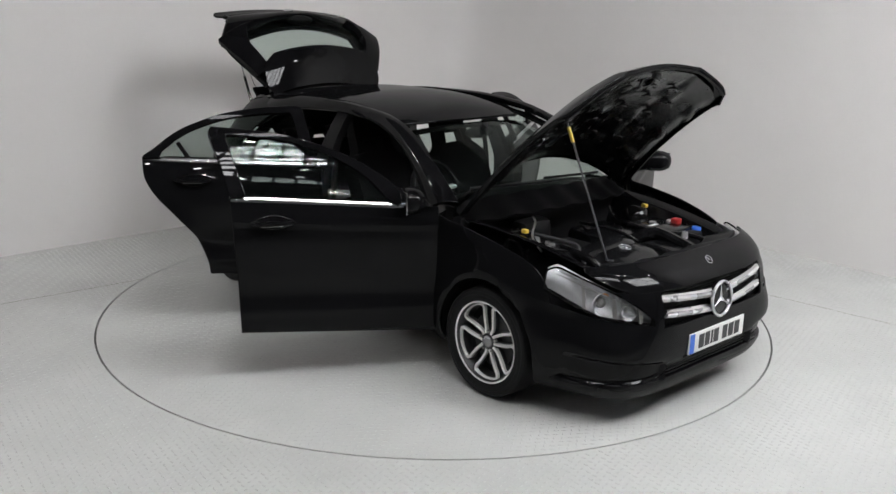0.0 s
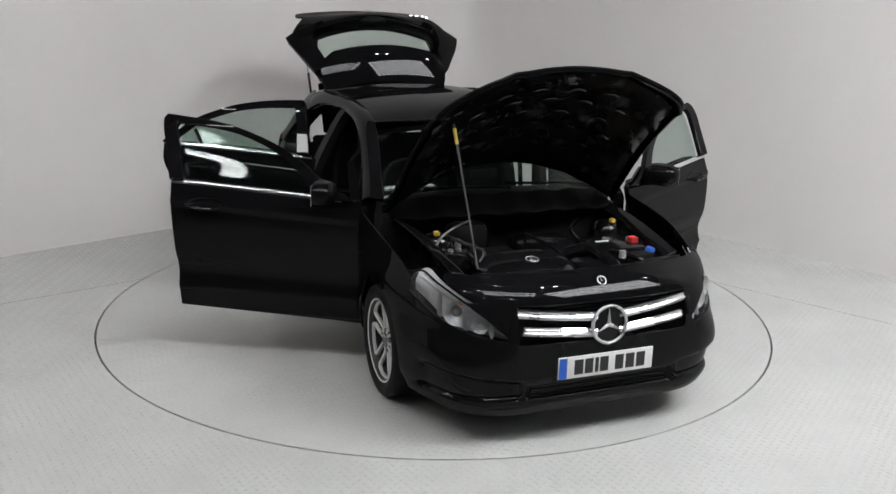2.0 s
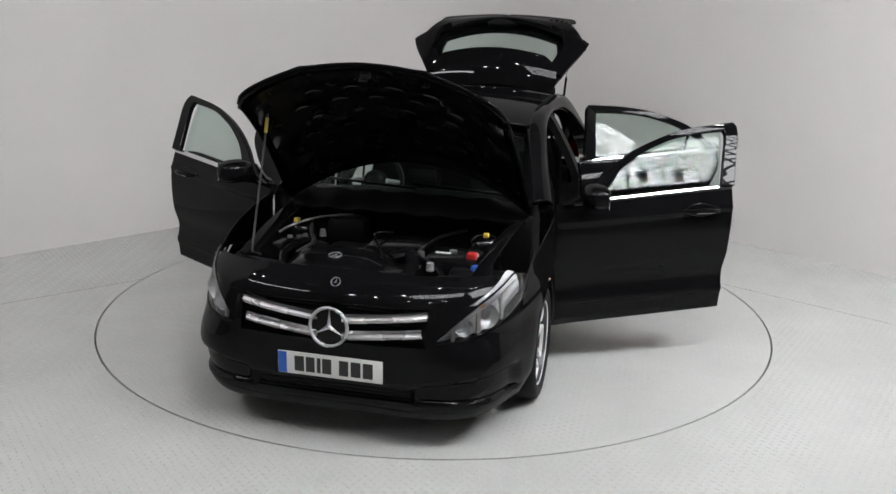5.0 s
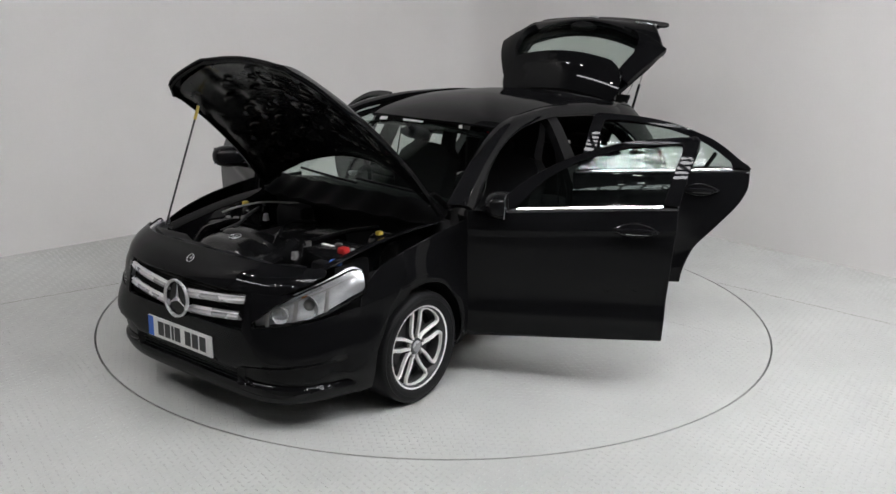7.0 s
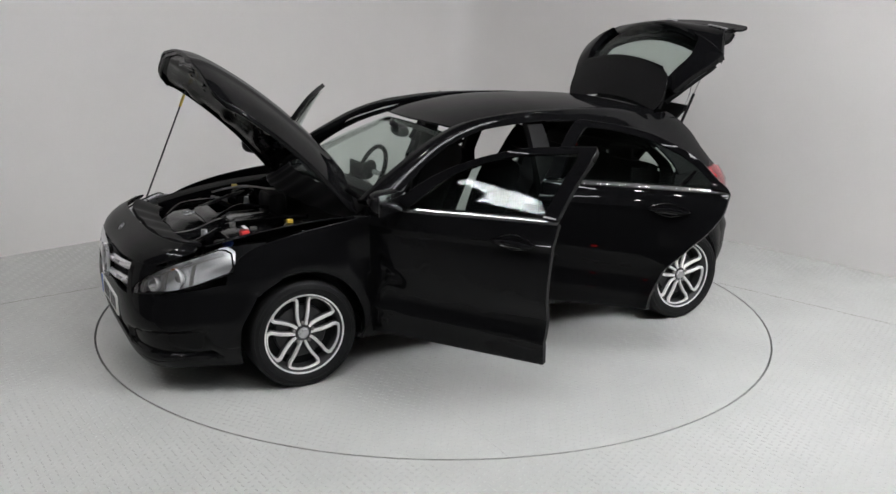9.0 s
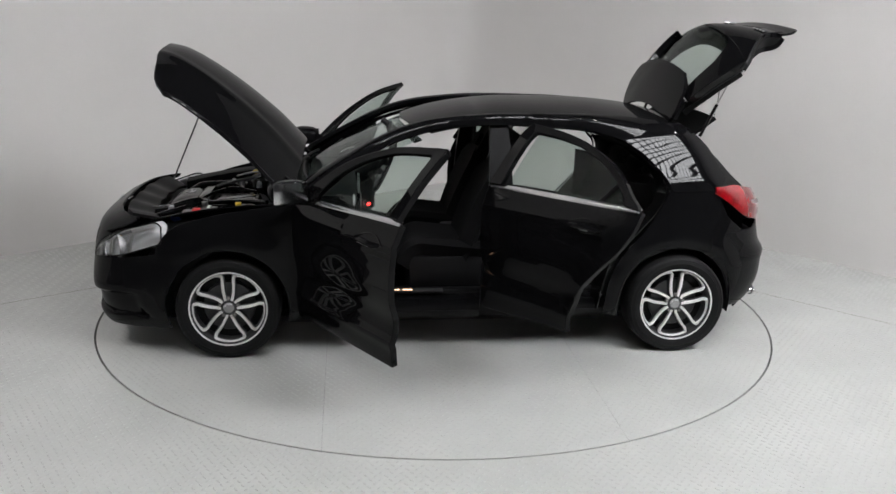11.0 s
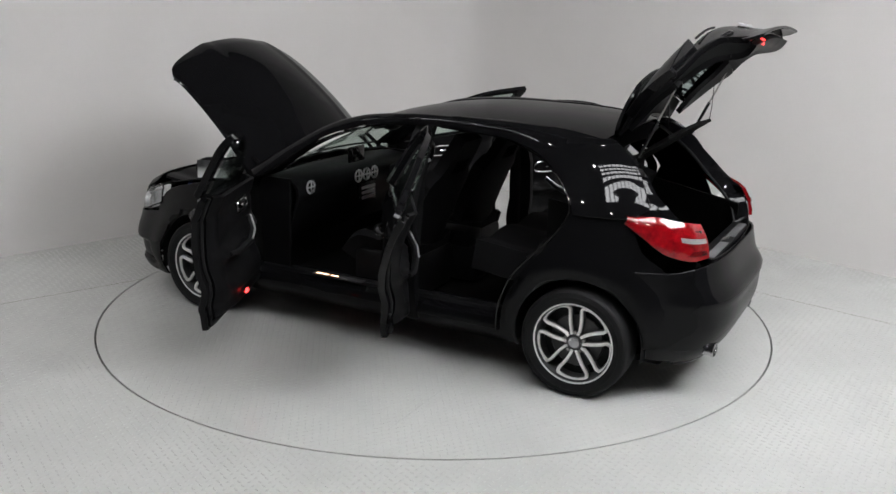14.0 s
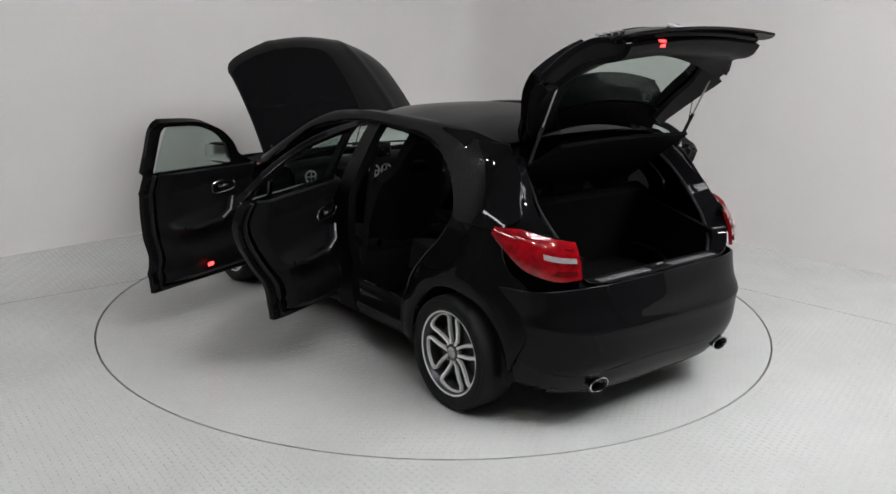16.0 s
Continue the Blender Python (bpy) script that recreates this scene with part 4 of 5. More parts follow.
def liner(u, v):
    p = bonnet_pt(u, v, 0.045, 0.05)
    k = abs(2 * v - 1)
    rim = min(1, u / 0.1, (1 - u) / 0.08, (1 - k) / 0.1)
    p.z += 0.022 * (1 - rim)
    p.z -= 0.020 * max(0, math.cos((u - 0.5) * 22)) * max(0, math.cos(k * 14 - 1.2 * math.floor((u - 0.5) * 3.5 + 0.5))) * (1 if 0.2 < u < 0.93 else 0)
    return p


M_LINER = varied("satin_black_lacquer", (0.005, 0.005, 0.0055), 0.25, spread=0.2, scale=9, fine=300, bump=0.12, depth=0.002, spec=0.5)
bm = sheet(bmesh.new(), liner, 56, 60, 0.006, -1)
part("bonnet_liner", bm, M_LINER, bonnet, "dark pressed bonnet liner with rows of dimples")
bm = bmesh.new()
tube(bm, [bonnet_pt(0.02 + 0.96 * i / 20, 0.0, 0.02, 0.012) for i in range(21)] + [bonnet_pt(0.985, i / 30, 0.025, 0.012) for i in range(31)] + [bonnet_pt(0.98 - 0.96 * i / 20, 1.0, 0.02, 0.012) for i in range(21)], 0.012, 6)
part("bonnet_flange", bm, M_PAINT, bonnet)
for r_, (uu, offs) in enumerate(((0.30, (-0.36, -0.12, 0.12, 0.36)), (0.44, (-0.44, -0.22, 0.0, 0.22, 0.44)), (0.58, (-0.36, -0.12, 0.12, 0.36)), (0.71, (-0.42, -0.21, 0.0, 0.21, 0.42)), (0.83, (-0.32, -0.11, 0.11, 0.32)))):
    for ys in offs:
        bm = bmesh.new()
        pts = []
        for k in range(9):
            a = radians(-62 + 124 * k / 8 + (20 if ys > 0 else -20))
            q = bonnet_pt(uu, 0.5 + ys / 1.40, 0.064, 0.05)
            x, y = q.x + 0.045 * math.cos(a) - 0.03, q.y + 0.055 * math.sin(a)
            pts.append((x, y, curve(BMID, x) - 0.208 * abs(y / 0.72) ** 2.0 - 0.066))
        tube(bm, pts, [0.003, 0.007, 0.009, 0.010, 0.010, 0.010, 0.009, 0.007, 0.003], 8)
        part("liner_dimple", bm, M_LINER, bonnet)
bm = bmesh.new()
box(bm, 1.93, 1.965, -0.025, 0.025, 0.855, 0.885, 0.006)
tube(bm, [(1.945, -0.02, 0.86), (1.955, -0.02, 0.825), (1.955, 0.02, 0.825), (1.945, 0.02, 0.86)], 0.005, 6)
part("bonnet_latch", bm, M_ALLOYDARK, bonnet)
bm = bmesh.new()
tube(bm, [(1.875 + 0.045 * math.cos(2 * math.pi * k / 16), 0.03 + 0.055 * math.sin(2 * math.pi * k / 16), curve(BMID, 1.875) - 0.058) for k in range(17)], 0.007, 6)
part("liner_badge_ring", bm, M_GLOSSBLACK, bonnet)
for s in (1, -1):
    bm = bmesh.new()
    tube(bm, [(0.84, s * 0.69, 0.90), (0.92, s * 0.685, 0.975), (1.02, s * 0.68, 1.05)], 0.016, 8)
    part("bonnet_hinge", bm, M_GLOSSBLACK, car)
bm = bmesh.new()
PR0, PR1 = Vector((1.875, -0.545, 0.825)), Vector((1.588, -0.572, 1.485))
tube(bm, [PR0 + Vector((0, 0.05, -0.01)), PR0, PR0.lerp(PR1, 0.5), PR1], 0.0055, 8)
prop = part("prop_rod", bm, M_ALLOYDARK, car, "thin steel bonnet prop rod")
bm = bmesh.new()
tube(bm, [PR0.lerp(PR1, 0.86), PR0.lerp(PR1, 0.97)], 0.009, 8)
part("prop_grip", bm, M_YELLOW, prop, "yellow foam grip")

# ---------------------------------------------------------------- tailgate
TG_H = Vector((-1.345, 0, 1.398))
BOW = [(0.78, 0.10), (0.95, 0.14), (1.03, 0.27), (1.10, 0.40), (1.20, 0.36), (1.30, 0.30)]
tg_x = lambda xc, y, z: xc + curve(BOW, z) * y * y


def tg_sheet(rows, nu, nv, thick, inner=None, off=0.0):
    """Across-the-car strips between rows of (x, z, half width)."""
    pts = smooth_path([(r[0], r[2], r[1]) for r in rows], nv)

    def fn(u, v):
        p = pts[round(v * nv)]
        y = (2 * u - 1) * p.y
        return Vector((tg_x(p.x, y, p.z), y, p.z - 0.03 * (y / 0.6) ** 2 * (1 if p.z > 1.3 else 0.3))) - TG_H
    return sheet(bmesh.new(), fn, nu, nv, thick, -1)


spoiler_rows = [(-1.385, 1.398, 0.47), (-1.43, 1.396, 0.505), (-1.50, 1.390, 0.525), (-1.58, 1.378, 0.525), (-1.645, 1.362, 0.49), (-1.685, 1.350, 0.42), (-1.69, 1.338, 0.41), (-1.64, 1.328, 0.46), (-1.55, 1.288, 0.53)]
tailgate = part("tailgate", tg_sheet(spoiler_rows, 24, 20, 0.02), M_PAINT, car, "raised black tailgate with roof spoiler")
tailgate.matrix_basis = Matrix.Translation(TG_H) @ Matrix.Rotation(radians(79.5), 4, "Y")
# glass, wiper-side surround and lower panel
GLR = [(-1.56, 1.285, 0.43), (-1.70, 1.238, 0.49), (-1.83, 1.182, 0.53), (-1.93, 1.126, 0.50), (-1.955, 1.106, 0.42)]
OUR = [(-1.55, 1.292, 0.555), (-1.68, 1.246, 0.615), (-1.81, 1.186, 0.675), (-1.92, 1.125, 0.715), (-1.955, 1.100, 0.725)]
ga, gb = smooth_path([(r[0], r[2], r[1]) for r in GLR], 24), smooth_path([(r[0], r[2], r[1]) for r in OUR], 24)
gl = part("rear_window", tg_sheet(GLR[:4] + [(-1.96, 1.104, 0.46)], 20, 16, 0.004), M_REARGLASS, tailgate)
gl.visible_shadow = False
for s in (1, -1):
    bm = bmesh.new()

    def edge(u, v, s=s):
        p = ga[round(u * 24)].lerp(gb[round(u * 24)], v)
        return Vector((tg_x(p.x, p.y, p.z) - 0.006 * math.sin(math.pi * v), s * p.y, p.z - 0.03 * (p.y / 0.6) ** 2 * 0.6)) - TG_H
    part("window_surround", sheet(bm, edge, 24, 5, 0.05, -s), M_PAINT, tailgate)
low_rows = [(-1.935, 1.118, 0.725), (-1.962, 1.098, 0.715), (-1.985, 1.062, 0.665), (-1.998, 1.01, 0.60), (-2.005, 0.95, 0.545), (-2.01, 0.90, 0.52), (-2.015, 0.86, 0.515), (-2.02, 0.835, 0.53)]
part("lower_panel", tg_sheet(low_rows, 30, 24, 0.03), M_PAINT, tailgate)
# thin lower lip that stands out past the inner trim
lip_rows = [(-2.012, 0.865, 0.55), (-2.022, 0.84, 0.585), (-2.034, 0.81, 0.59), (-2.048, 0.782, 0.575), (-2.055, 0.762, 0.55)]
part("tailgate_lip", tg_sheet(lip_rows, 30, 10, 0.014), M_PAINT, tailgate)
# inner trim
in_rows = [(-1.87, 1.085, 0.62), (-1.888, 1.03, 0.575), (-1.905, 0.96, 0.53), (-1.92, 0.90, 0.50), (-1.932, 0.86, 0.495), (-1.955, 0.83, 0.49), (-1.99, 0.818, 0.49)]
part("tailgate_trim", tg_sheet(in_rows, 24, 16, 0.03), M_TRIM, tailgate)
ea, eb = smooth_path([(r[0], r[2], r[1]) for r in low_rows], 20), smooth_path([(r[0], r[2], r[1]) for r in in_rows], 20)
for s in (1, -1):
    bm = bmesh.new()

    def flank(u, v, s=s):
        p = ea[round(u * 20)].lerp(eb[round(u * 20)], v)
        return Vector((tg_x(p.x, p.y, p.z), s * p.y, p.z - 0.009 * (p.y / 0.6) ** 2)) - TG_H
    part("tailgate_flank", sheet(bm, flank, 20, 4, 0.008, s), M_PLASTIC, tailgate)
ha, hb = smooth_path([(-1.50, 0.40, 1.275), (-1.65, 0.455, 1.215), (-1.78, 0.49, 1.145), (-1.87, 0.47, 1.09)], 20), smooth_path([(-1.47, 0.50, 1.31), (-1.62, 0.57, 1.235), (-1.77, 0.635, 1.16), (-1.88, 0.67, 1.09)], 20)
for s in (1, -1):
    bm = bmesh.new()

    def inner_edge(u, v, s=s):
        p = ha[round(u * 20)].lerp(hb[round(u * 20)], v)
        return Vector((tg_x(p.x, p.y, p.z), s * p.y, p.z)) - TG_H
    bm2 = bmesh.new()

    def shoulder(u, v, s=s):
        p = gb[round(u * 20 * 1.2)].lerp(hb[round(u * 20)], v)
        return Vector((tg_x(p.x, p.y, p.z), s * p.y, p.z - 0.018 * (p.y / 0.6) ** 2 * (1 - v))) - TG_H
    part("window_flank", sheet(bm2, shoulder, 20, 4, 0.008, s), M_PLASTIC, tailgate)
    part("trim_side", sheet(bm, inner_edge, 20, 4, 0.03, s), M_TRIM, tailgate)
    bm = bmesh.new()
    box(bm, -1.91, -1.865, 0.40, 0.50, 0.88, 0.94, 0.01)
    bmesh.ops.transform(bm, matrix=Matrix.Translation(-TG_H) @ Matrix.Diagonal((1, s, 1, 1)), verts=bm.verts)
    part("trim_pocket", bm, M_GLOSSBLACK, tailgate)
bm = bmesh.new()
sheet(bm, lambda u, v: Vector((-1.42 - 0.12 * v + 0.30 * (0.5 * (2 * u - 1)) ** 2, 0.5 * (2 * u - 1), 1.355 - 0.035 * v)) - TG_H, 16, 4, 0.02, -1)
part("header_trim", bm, M_TRIM, tailgate)
bm = bmesh.new()
bmesh.ops.create_uvsphere(bm, u_segments=20, v_segments=10, radius=0.05, matrix=Matrix.Translation(Vector((-1.915, 0, 1.10)) - TG_H) @ Matrix.Diagonal((0.8, 2.4, 0.8, 1)))
part("wiper_motor_cover", bm, M_TRIM, tailgate)
bm = bmesh.new()
c = Vector((-1.968, 0.262, 0.800)) - TG_H
box(bm, c.x - 0.014, c.x + 0.016, c.y - 0.018, c.y + 0.018, c.z - 0.010, c.z + 0.014, 0.003)
part("marker_light", bm, M_REDGLOW, tailgate, "lit red tailgate marker light")
bm = bmesh.new()
box(bm, -1.975, -1.945, -0.10, 0.10, 0.815, 0.86, 0.008)
bmesh.ops.transform(bm, matrix=Matrix.Translation(-TG_H), verts=bm.verts)
part("latch_cover", bm, M_PLASTIC, tailgate)
emblem("tailgate_badge", Matrix.Translation(Vector((-2.006, 0, 0.955)) - TG_H) @ Matrix.Rotation(radians(180), 4, "Z"), 0.040, tailgate)
bm = bmesh.new()
tube(bm, [Vector((tg_x(-1.968, 0.06 * i, 1.115), 0.06 * i, 1.115)) - TG_H for i in range(7)], 0.007, 6)
part("rear_wiper", bm, M_PLASTIC, tailgate)
for k in range(4):
    bm = bmesh.new()
    box(bm, tg_x(-2.016, 0.395 + 0.045 * k, 0.94), tg_x(-2.008, 0.395 + 0.045 * k, 0.94), 0.38 + 0.045 * k, 0.41 + 0.045 * k, 0.93, 0.955)
    bmesh.ops.transform(bm, matrix=Matrix.Translation(-TG_H), verts=bm.verts)
    part("model_script_bar", bm, M_CHROME, tailgate, smooth=0)
for s in (1, -1):
    a, b = Vector((-1.715, s * 0.585, 1.69)), Vector((-1.535, s * 0.575, 1.29))
    bm = bmesh.new()
    tube(bm, [a, a.lerp(b, 0.55)], 0.005, 8)
    st = part("gas_strut", bm, M_STEEL, car, "thin black tailgate gas strut")
    bm = bmesh.new()
    tube(bm, [a.lerp(b, 0.5), b], 0.010, 10)
    part("strut_cylinder", bm, M_GLOSSBLACK, st)
bm = bmesh.new()
sheet(bm, lambda u, v: (-1.20 - 0.47 * u, (2 * v - 1) * (0.56 - 0.07 * u), 1.06 + 0.325 * u + 0.01 * math.sin(math.pi * v)), 10, 12, 0.02, -1)
part("parcel_shelf", bm, M_CARPET, car, "black parcel shelf tilted up")


bm = bmesh.new()
sheet(bm, lambda u, v: (-1.355 + 0.05 * (2 * u - 1) ** 2 + 0.04 * v, (2 * u - 1) * 0.545, 1.385 - 0.05 * (2 * u - 1) ** 2 - 0.10 * v), 16, 4, 0.015, 1)
part("boot_header", bm, M_TRIM, car)
for s in (1, -1):
    part("shelf_cord", tube(bmesh.new(), [(-1.66, s * 0.46, 1.385), (-1.66, s * 0.50, 1.47), (-1.655, s * 0.53, 1.60)], 0.0025, 6), M_TRIM, car)


# ---------------------------------------------------------------- wheels
def wheel(name, x, s):
    """Double-spoke alloy wheel; local +y is the outer face."""
    bm = bmesh.new()
    lathe(bm, [(0.212, -0.10), (0.226, -0.10), (0.228, -0.085), (0.205, -0.07), (0.195, 0.0), (0.205, 0.055), (0.219, 0.085), (0.228, 0.096), (0.226, 0.102), (0.218, 0.098), (0.206, 0.072)], 56)
    root = part(name, bm, M_ALLOYDARK, car, "five-double-spoke machined alloy wheel")
    root.matrix_basis = Matrix.Translation((x, s * (0.775 if x > 0 else 0.815), 0.303)) @ (Matrix() if s > 0 else Matrix.Rotation(math.pi, 4, "Z"))
    bm = bmesh.new()
    lathe(bm, [(0.224, -0.098), (0.250, -0.112), (0.278, -0.112), (0.296, -0.105), (0.302, -0.092), (0.3055, -0.04), (0.3055, 0.04), (0.302, 0.092), (0.296, 0.105), (0.286, 0.111), (0.282, 0.1095), (0.278, 0.112), (0.250, 0.112), (0.236, 0.106), (0.224, 0.098)], 72)
    ty = part("tyre", bm, M_RUBBER, root, "black low-profile tyre")
    for r0 in (0.265,):
        bm = bmesh.new()
        lathe(bm, [(r0 - 0.003, 0.1125), (r0, 0.1145), (r0 + 0.003, 0.1125)], 64)
        part("sidewall_ridge", bm, M_RUBBER, ty)
    bm = bmesh.new()
    lathe(bm, [(0.2185, 0.0985), (0.227, 0.1025), (0.2295, 0.098)], 56)
    part("rim_lip", bm, M_ALLOY, root)
    bm = bmesh.new()
    lathe(bm, [(0.0005, 0.03), (0.145, 0.03), (0.15, 0.025), (0.15, 0.005), (0.0005, 0.005)], 48)
    part("brake_disc", bm, M_ALLOYDARK, root)
    bm = bmesh.new()
    lathe(bm, [(0.0005, 0.01), (0.20, 0.012), (0.20, -0.06)], 40)
    part("dark_backing", bm, M_PLASTIC, root)
    for k in range(5):
        c = radians(-90 + 72 * k)
        path = []
        half = [(0.046, 13), (0.075, 16.5), (0.11, 20), (0.15, 23.5), (0.183, 26), (0.201, 24.5), (0.2095, 18), (0.212, 9)]
        for r, a in half + [(0.213, 0)] + [(r, -a) for r, a in half[::-1]]:
            t = c + radians(a)
            path.append((r * math.cos(t), 0.082 - 0.022 * (1 - r / 0.21) + (0.008 if r < 0.06 else 0), r * math.sin(t)))
        pp = smooth_path(path, 44)
        for wd, dy, mat, nm in ((0.0080, 0.0, M_ALLOY, "spoke"), (0.0105, -0.016, M_ALLOYDARK, "spoke_flank")):
            bm = bmesh.new()
            rows = []
            for i, q in enumerate(pp):
                d = (pp[min(44, i + 1)] - pp[max(0, i - 1)]).normalized()
                n = Vector((0, 1, 0)).cross(d).normalized()
                q = q + Vector((0, dy, 0))
                rows.append([bm.verts.new(q + n * wd - Vector((0, 0.003, 0))), bm.verts.new(q + n * wd * 0.7), bm.verts.new(q - n * wd * 0.7), bm.verts.new(q - n * wd - Vector((0, 0.003, 0))), bm.verts.new(q - n * wd * 1.1 - Vector((0, 0.022, 0))), bm.verts.new(q + n * wd * 1.1 - Vector((0, 0.022, 0)))])
            for a_, b_ in zip(rows, rows[1:]):
                for j in range(6):
                    bm.faces.new((a_[j], a_[(j + 1) % 6], b_[(j + 1) % 6], b_[j]))
            bm.faces.new(rows[0])
            bm.faces.new(rows[-1][::-1])
            part(nm, bm, mat, root)
        t = c + radians(36)
        bm = bmesh.new()
        lathe(bm, [(0.0005, 0.078), (0.009, 0.076), (0.010, 0.06)], 10)
        bmesh.ops.transform(bm, matrix=Matrix.Translation((0.056 * math.cos(t), 0, 0.056 * math.sin(t))), verts=bm.verts)
        part("wheel_bolt", bm, M_STEEL, root)
    bm = bmesh.new()
    lathe(bm, [(0.0005, 0.076), (0.026, 0.075), (0.036, 0.070), (0.060, 0.062), (0.064, 0.03)], 32)
    part("hub_cap", bm, M_ALLOYDARK, root)
    bm = bmesh.new()
    lathe(bm, [(0.0005, 0.0805), (0.018, 0.080), (0.030, 0.077), (0.032, 0.070)], 28)
    part("hub_badge", bm, M_SILVER, root)
    return root


for x in (1.3495, -1.3495):
    for s in (1, -1):
        wheel("wheel", x, s)

# ---------------------------------------------------------------- windscreen and scuttle
def screen(u, v, drop=0.0):
    k = 2 * v - 1
    a = Vector((0.985 - 0.12 * k * k, k * 0.70, 0.985 - 0.02 * k * k))
    b = Vector((0.31 - 0.10 * k * k, k * 0.575, roof_mid(0.30) - 0.012 - 0.05 * abs(k) ** 2.4))
    p = a.lerp(b, u)
    p.z += 0.020 * math.sin(math.pi * u) - drop
    return p


ws = part("windscreen", sheet(bmesh.new(), screen, 20, 20, 0.004, 1), M_GLASS, car)
ws.visible_shadow = False
bm = bmesh.new()
sheet(bm, lambda u, v: screen(0.94 + 0.07 * u, v, 0.006), 4, 20, 0.008, 1)
part("header_rail", bm, M_GLOSSBLACK, car)
bm = bmesh.new()
sheet(bm, lambda u, v: (1.16 - 0.17 * u - 0.13 * (2 * v - 1) ** 2, (2 * v - 1) * 0.71, 0.90 + 0.085 * u ** 1.3 - 0.03 * (2 * v - 1) ** 2 + 0.006 * math.sin(40 * v)), 8, 40, 0.012, -1)
part("scuttle_panel", bm, M_TRIM, car)
for y0, y1 in ((0.62, 0.02), (0.05, -0.55)):
    bm = bmesh.new()
    tube(bm, [screen(0.04 + 0.05 * i / 8, 0.5 + (y0 + (y1 - y0) * i / 8) / 1.42, -0.016) for i in range(9)], 0.008, 6)
    part("wiper", bm, M_PLASTIC, car)

# ---------------------------------------------------------------- cabin
bm = bmesh.new()
box(bm, -1.78, 1.85, -0.70, 0.70, 0.19, 0.24, 0.02)
part("floor_pan", bm, M_CARPET, car)
bm = bmesh.new()
box(bm, 0.93, 1.0, -0.74, 0.74, 0.22, 0.90, 0.01)
part("firewall", bm, M_PLASTIC, car)
for s in (1, -1):
    bm = bmesh.new()
    box(bm, -0.90, 0.95, s * 0.735 - 0.04, s * 0.735 + 0.04, 0.23, 0.375, 0.02)
    part("inner_sill", bm, M_PLASTIC, car)
    bm = bmesh.new()
    box(bm, 0.08, 0.46, s * 0.785 - 0.025, s * 0.785 + 0.025, 0.374, 0.381, 0.002)
    sp = part("sill_plate", bm, M_ALLOYDARK, car, "door sill plate with lit lettering bars")
    for k in range(9):
        if k == 5:
            continue
        bm = bmesh.new()
        box(bm, 0.435 - 0.019 * k - 0.014, 0.435 - 0.019 * k, s * 0.79 - 0.009, s * 0.79 + 0.009 , 0.381, 0.384)
        part("lettering_bar", bm, M_WARMGLOW, sp, smooth=0)
    # front footwell side and boot sides
    bm = bmesh.new()
    sheet(bm, lambda u, v: (-1.06 - 0.82 * u, s * (0.625 - 0.12 * u * v), 0.30 + 0.72 * v - 0.14 * u * v), 10, 8, 0.02, s)
    part("boot_side", bm, M_CARPET, car)
    bm = bmesh.new()
    sheet(bm, lambda u, v: (0.93 - 0.25 * u, s * (0.735 - 0.02 * v), 0.25 + 0.7 * v), 4, 6, 0.02, s)
    part("footwell_side", bm, M_TRIM, car)
bm = bmesh.new()
box(bm, -1.90, -1.15, -0.58, 0.58, 0.52, 0.56, 0.015)
part("boot_floor", bm, M_CARPET, car)
bm = bmesh.new()
box(bm, -1.93, -1.88, -0.60, 0.60, 0.30, 0.71, 0.015)
part("boot_back_panel", bm, M_TRIM, car)
bm = bmesh.new()
sheet(bm, lambda u, v: roof_pt(0.04 + 0.93 * u, 0.02 + 0.96 * v) - Vector((0, 0, 0.035)), 16, 12, 0.012, -1)
part("headliner", bm, M_TRIM, car)
# dashboard
bm = bmesh.new()
prof = [(0.90, 0.965), (0.78, 0.975), (0.66, 0.960), (0.60, 0.925), (0.585, 0.86), (0.60, 0.80), (0.63, 0.72), (0.70, 0.60), (0.78, 0.50)]
pd = smooth_path([(x, 0, z) for x, z in prof], 24)
sheet(bm, lambda u, v: (pd[round(u * 24)].x + 0.05 * abs(2 * v - 1) ** 2 * (pd[round(u * 24)].x < 0.85), (2 * v - 1) * 0.70, pd[round(u * 24)].z - 0.03 * abs(2 * v - 1) ** 3), 24, 30, 0.02, 1)
dash = part("dashboard", bm, M_TRIM, car, "dark dashboard with round silver vents")
for y in (-0.60, -0.10, 0.0, 0.10, 0.60):
    bm = bmesh.new()
    prof = [(0.040 + 0.007 * math.cos(a), 0.006 * math.sin(a)) for a in [2 * math.pi * k / 8 for k in range(8)]]
    lathe(bm, prof, 24, "x", True)
    for k in range(2):
        tube(bm, [(-0.004, -0.035 * math.cos(k * math.pi / 2), -0.035 * math.sin(k * math.pi / 2)), (-0.004, 0.035 * math.cos(k * math.pi / 2), 0.035 * math.sin(k * math.pi / 2))], 0.005, 6)
    bmesh.ops.transform(bm, matrix=Matrix.Translation((0.578 + 0.035 * (abs(y) > 0.3), y, 0.885)), verts=bm.verts)
    part("air_vent", bm, M_SILVER, dash, "round silver air vent")
bm = bmesh.new()
box(bm, 0.655, 0.675, -0.095, 0.095, 0.965, 1.075, 0.008)
part("display_screen", bm, M_GLOSSBLACK, dash, "upright black display screen")
bm = bmesh.new()
box(bm, 0.565, 0.60, -0.10, 0.10, 0.70, 0.83, 0.01)
part("control_panel", bm, M_GLOSSBLACK, dash)
bm = bmesh.new()
for i in range(3):
    for j in range(6):
        box(bm, 0.560, 0.566, -0.085 + 0.029 * j, -0.063 + 0.029 * j, 0.715 + 0.036 * i, 0.735 + 0.036 * i)
part("panel_buttons", bm, M_STEEL, dash, smooth=0)
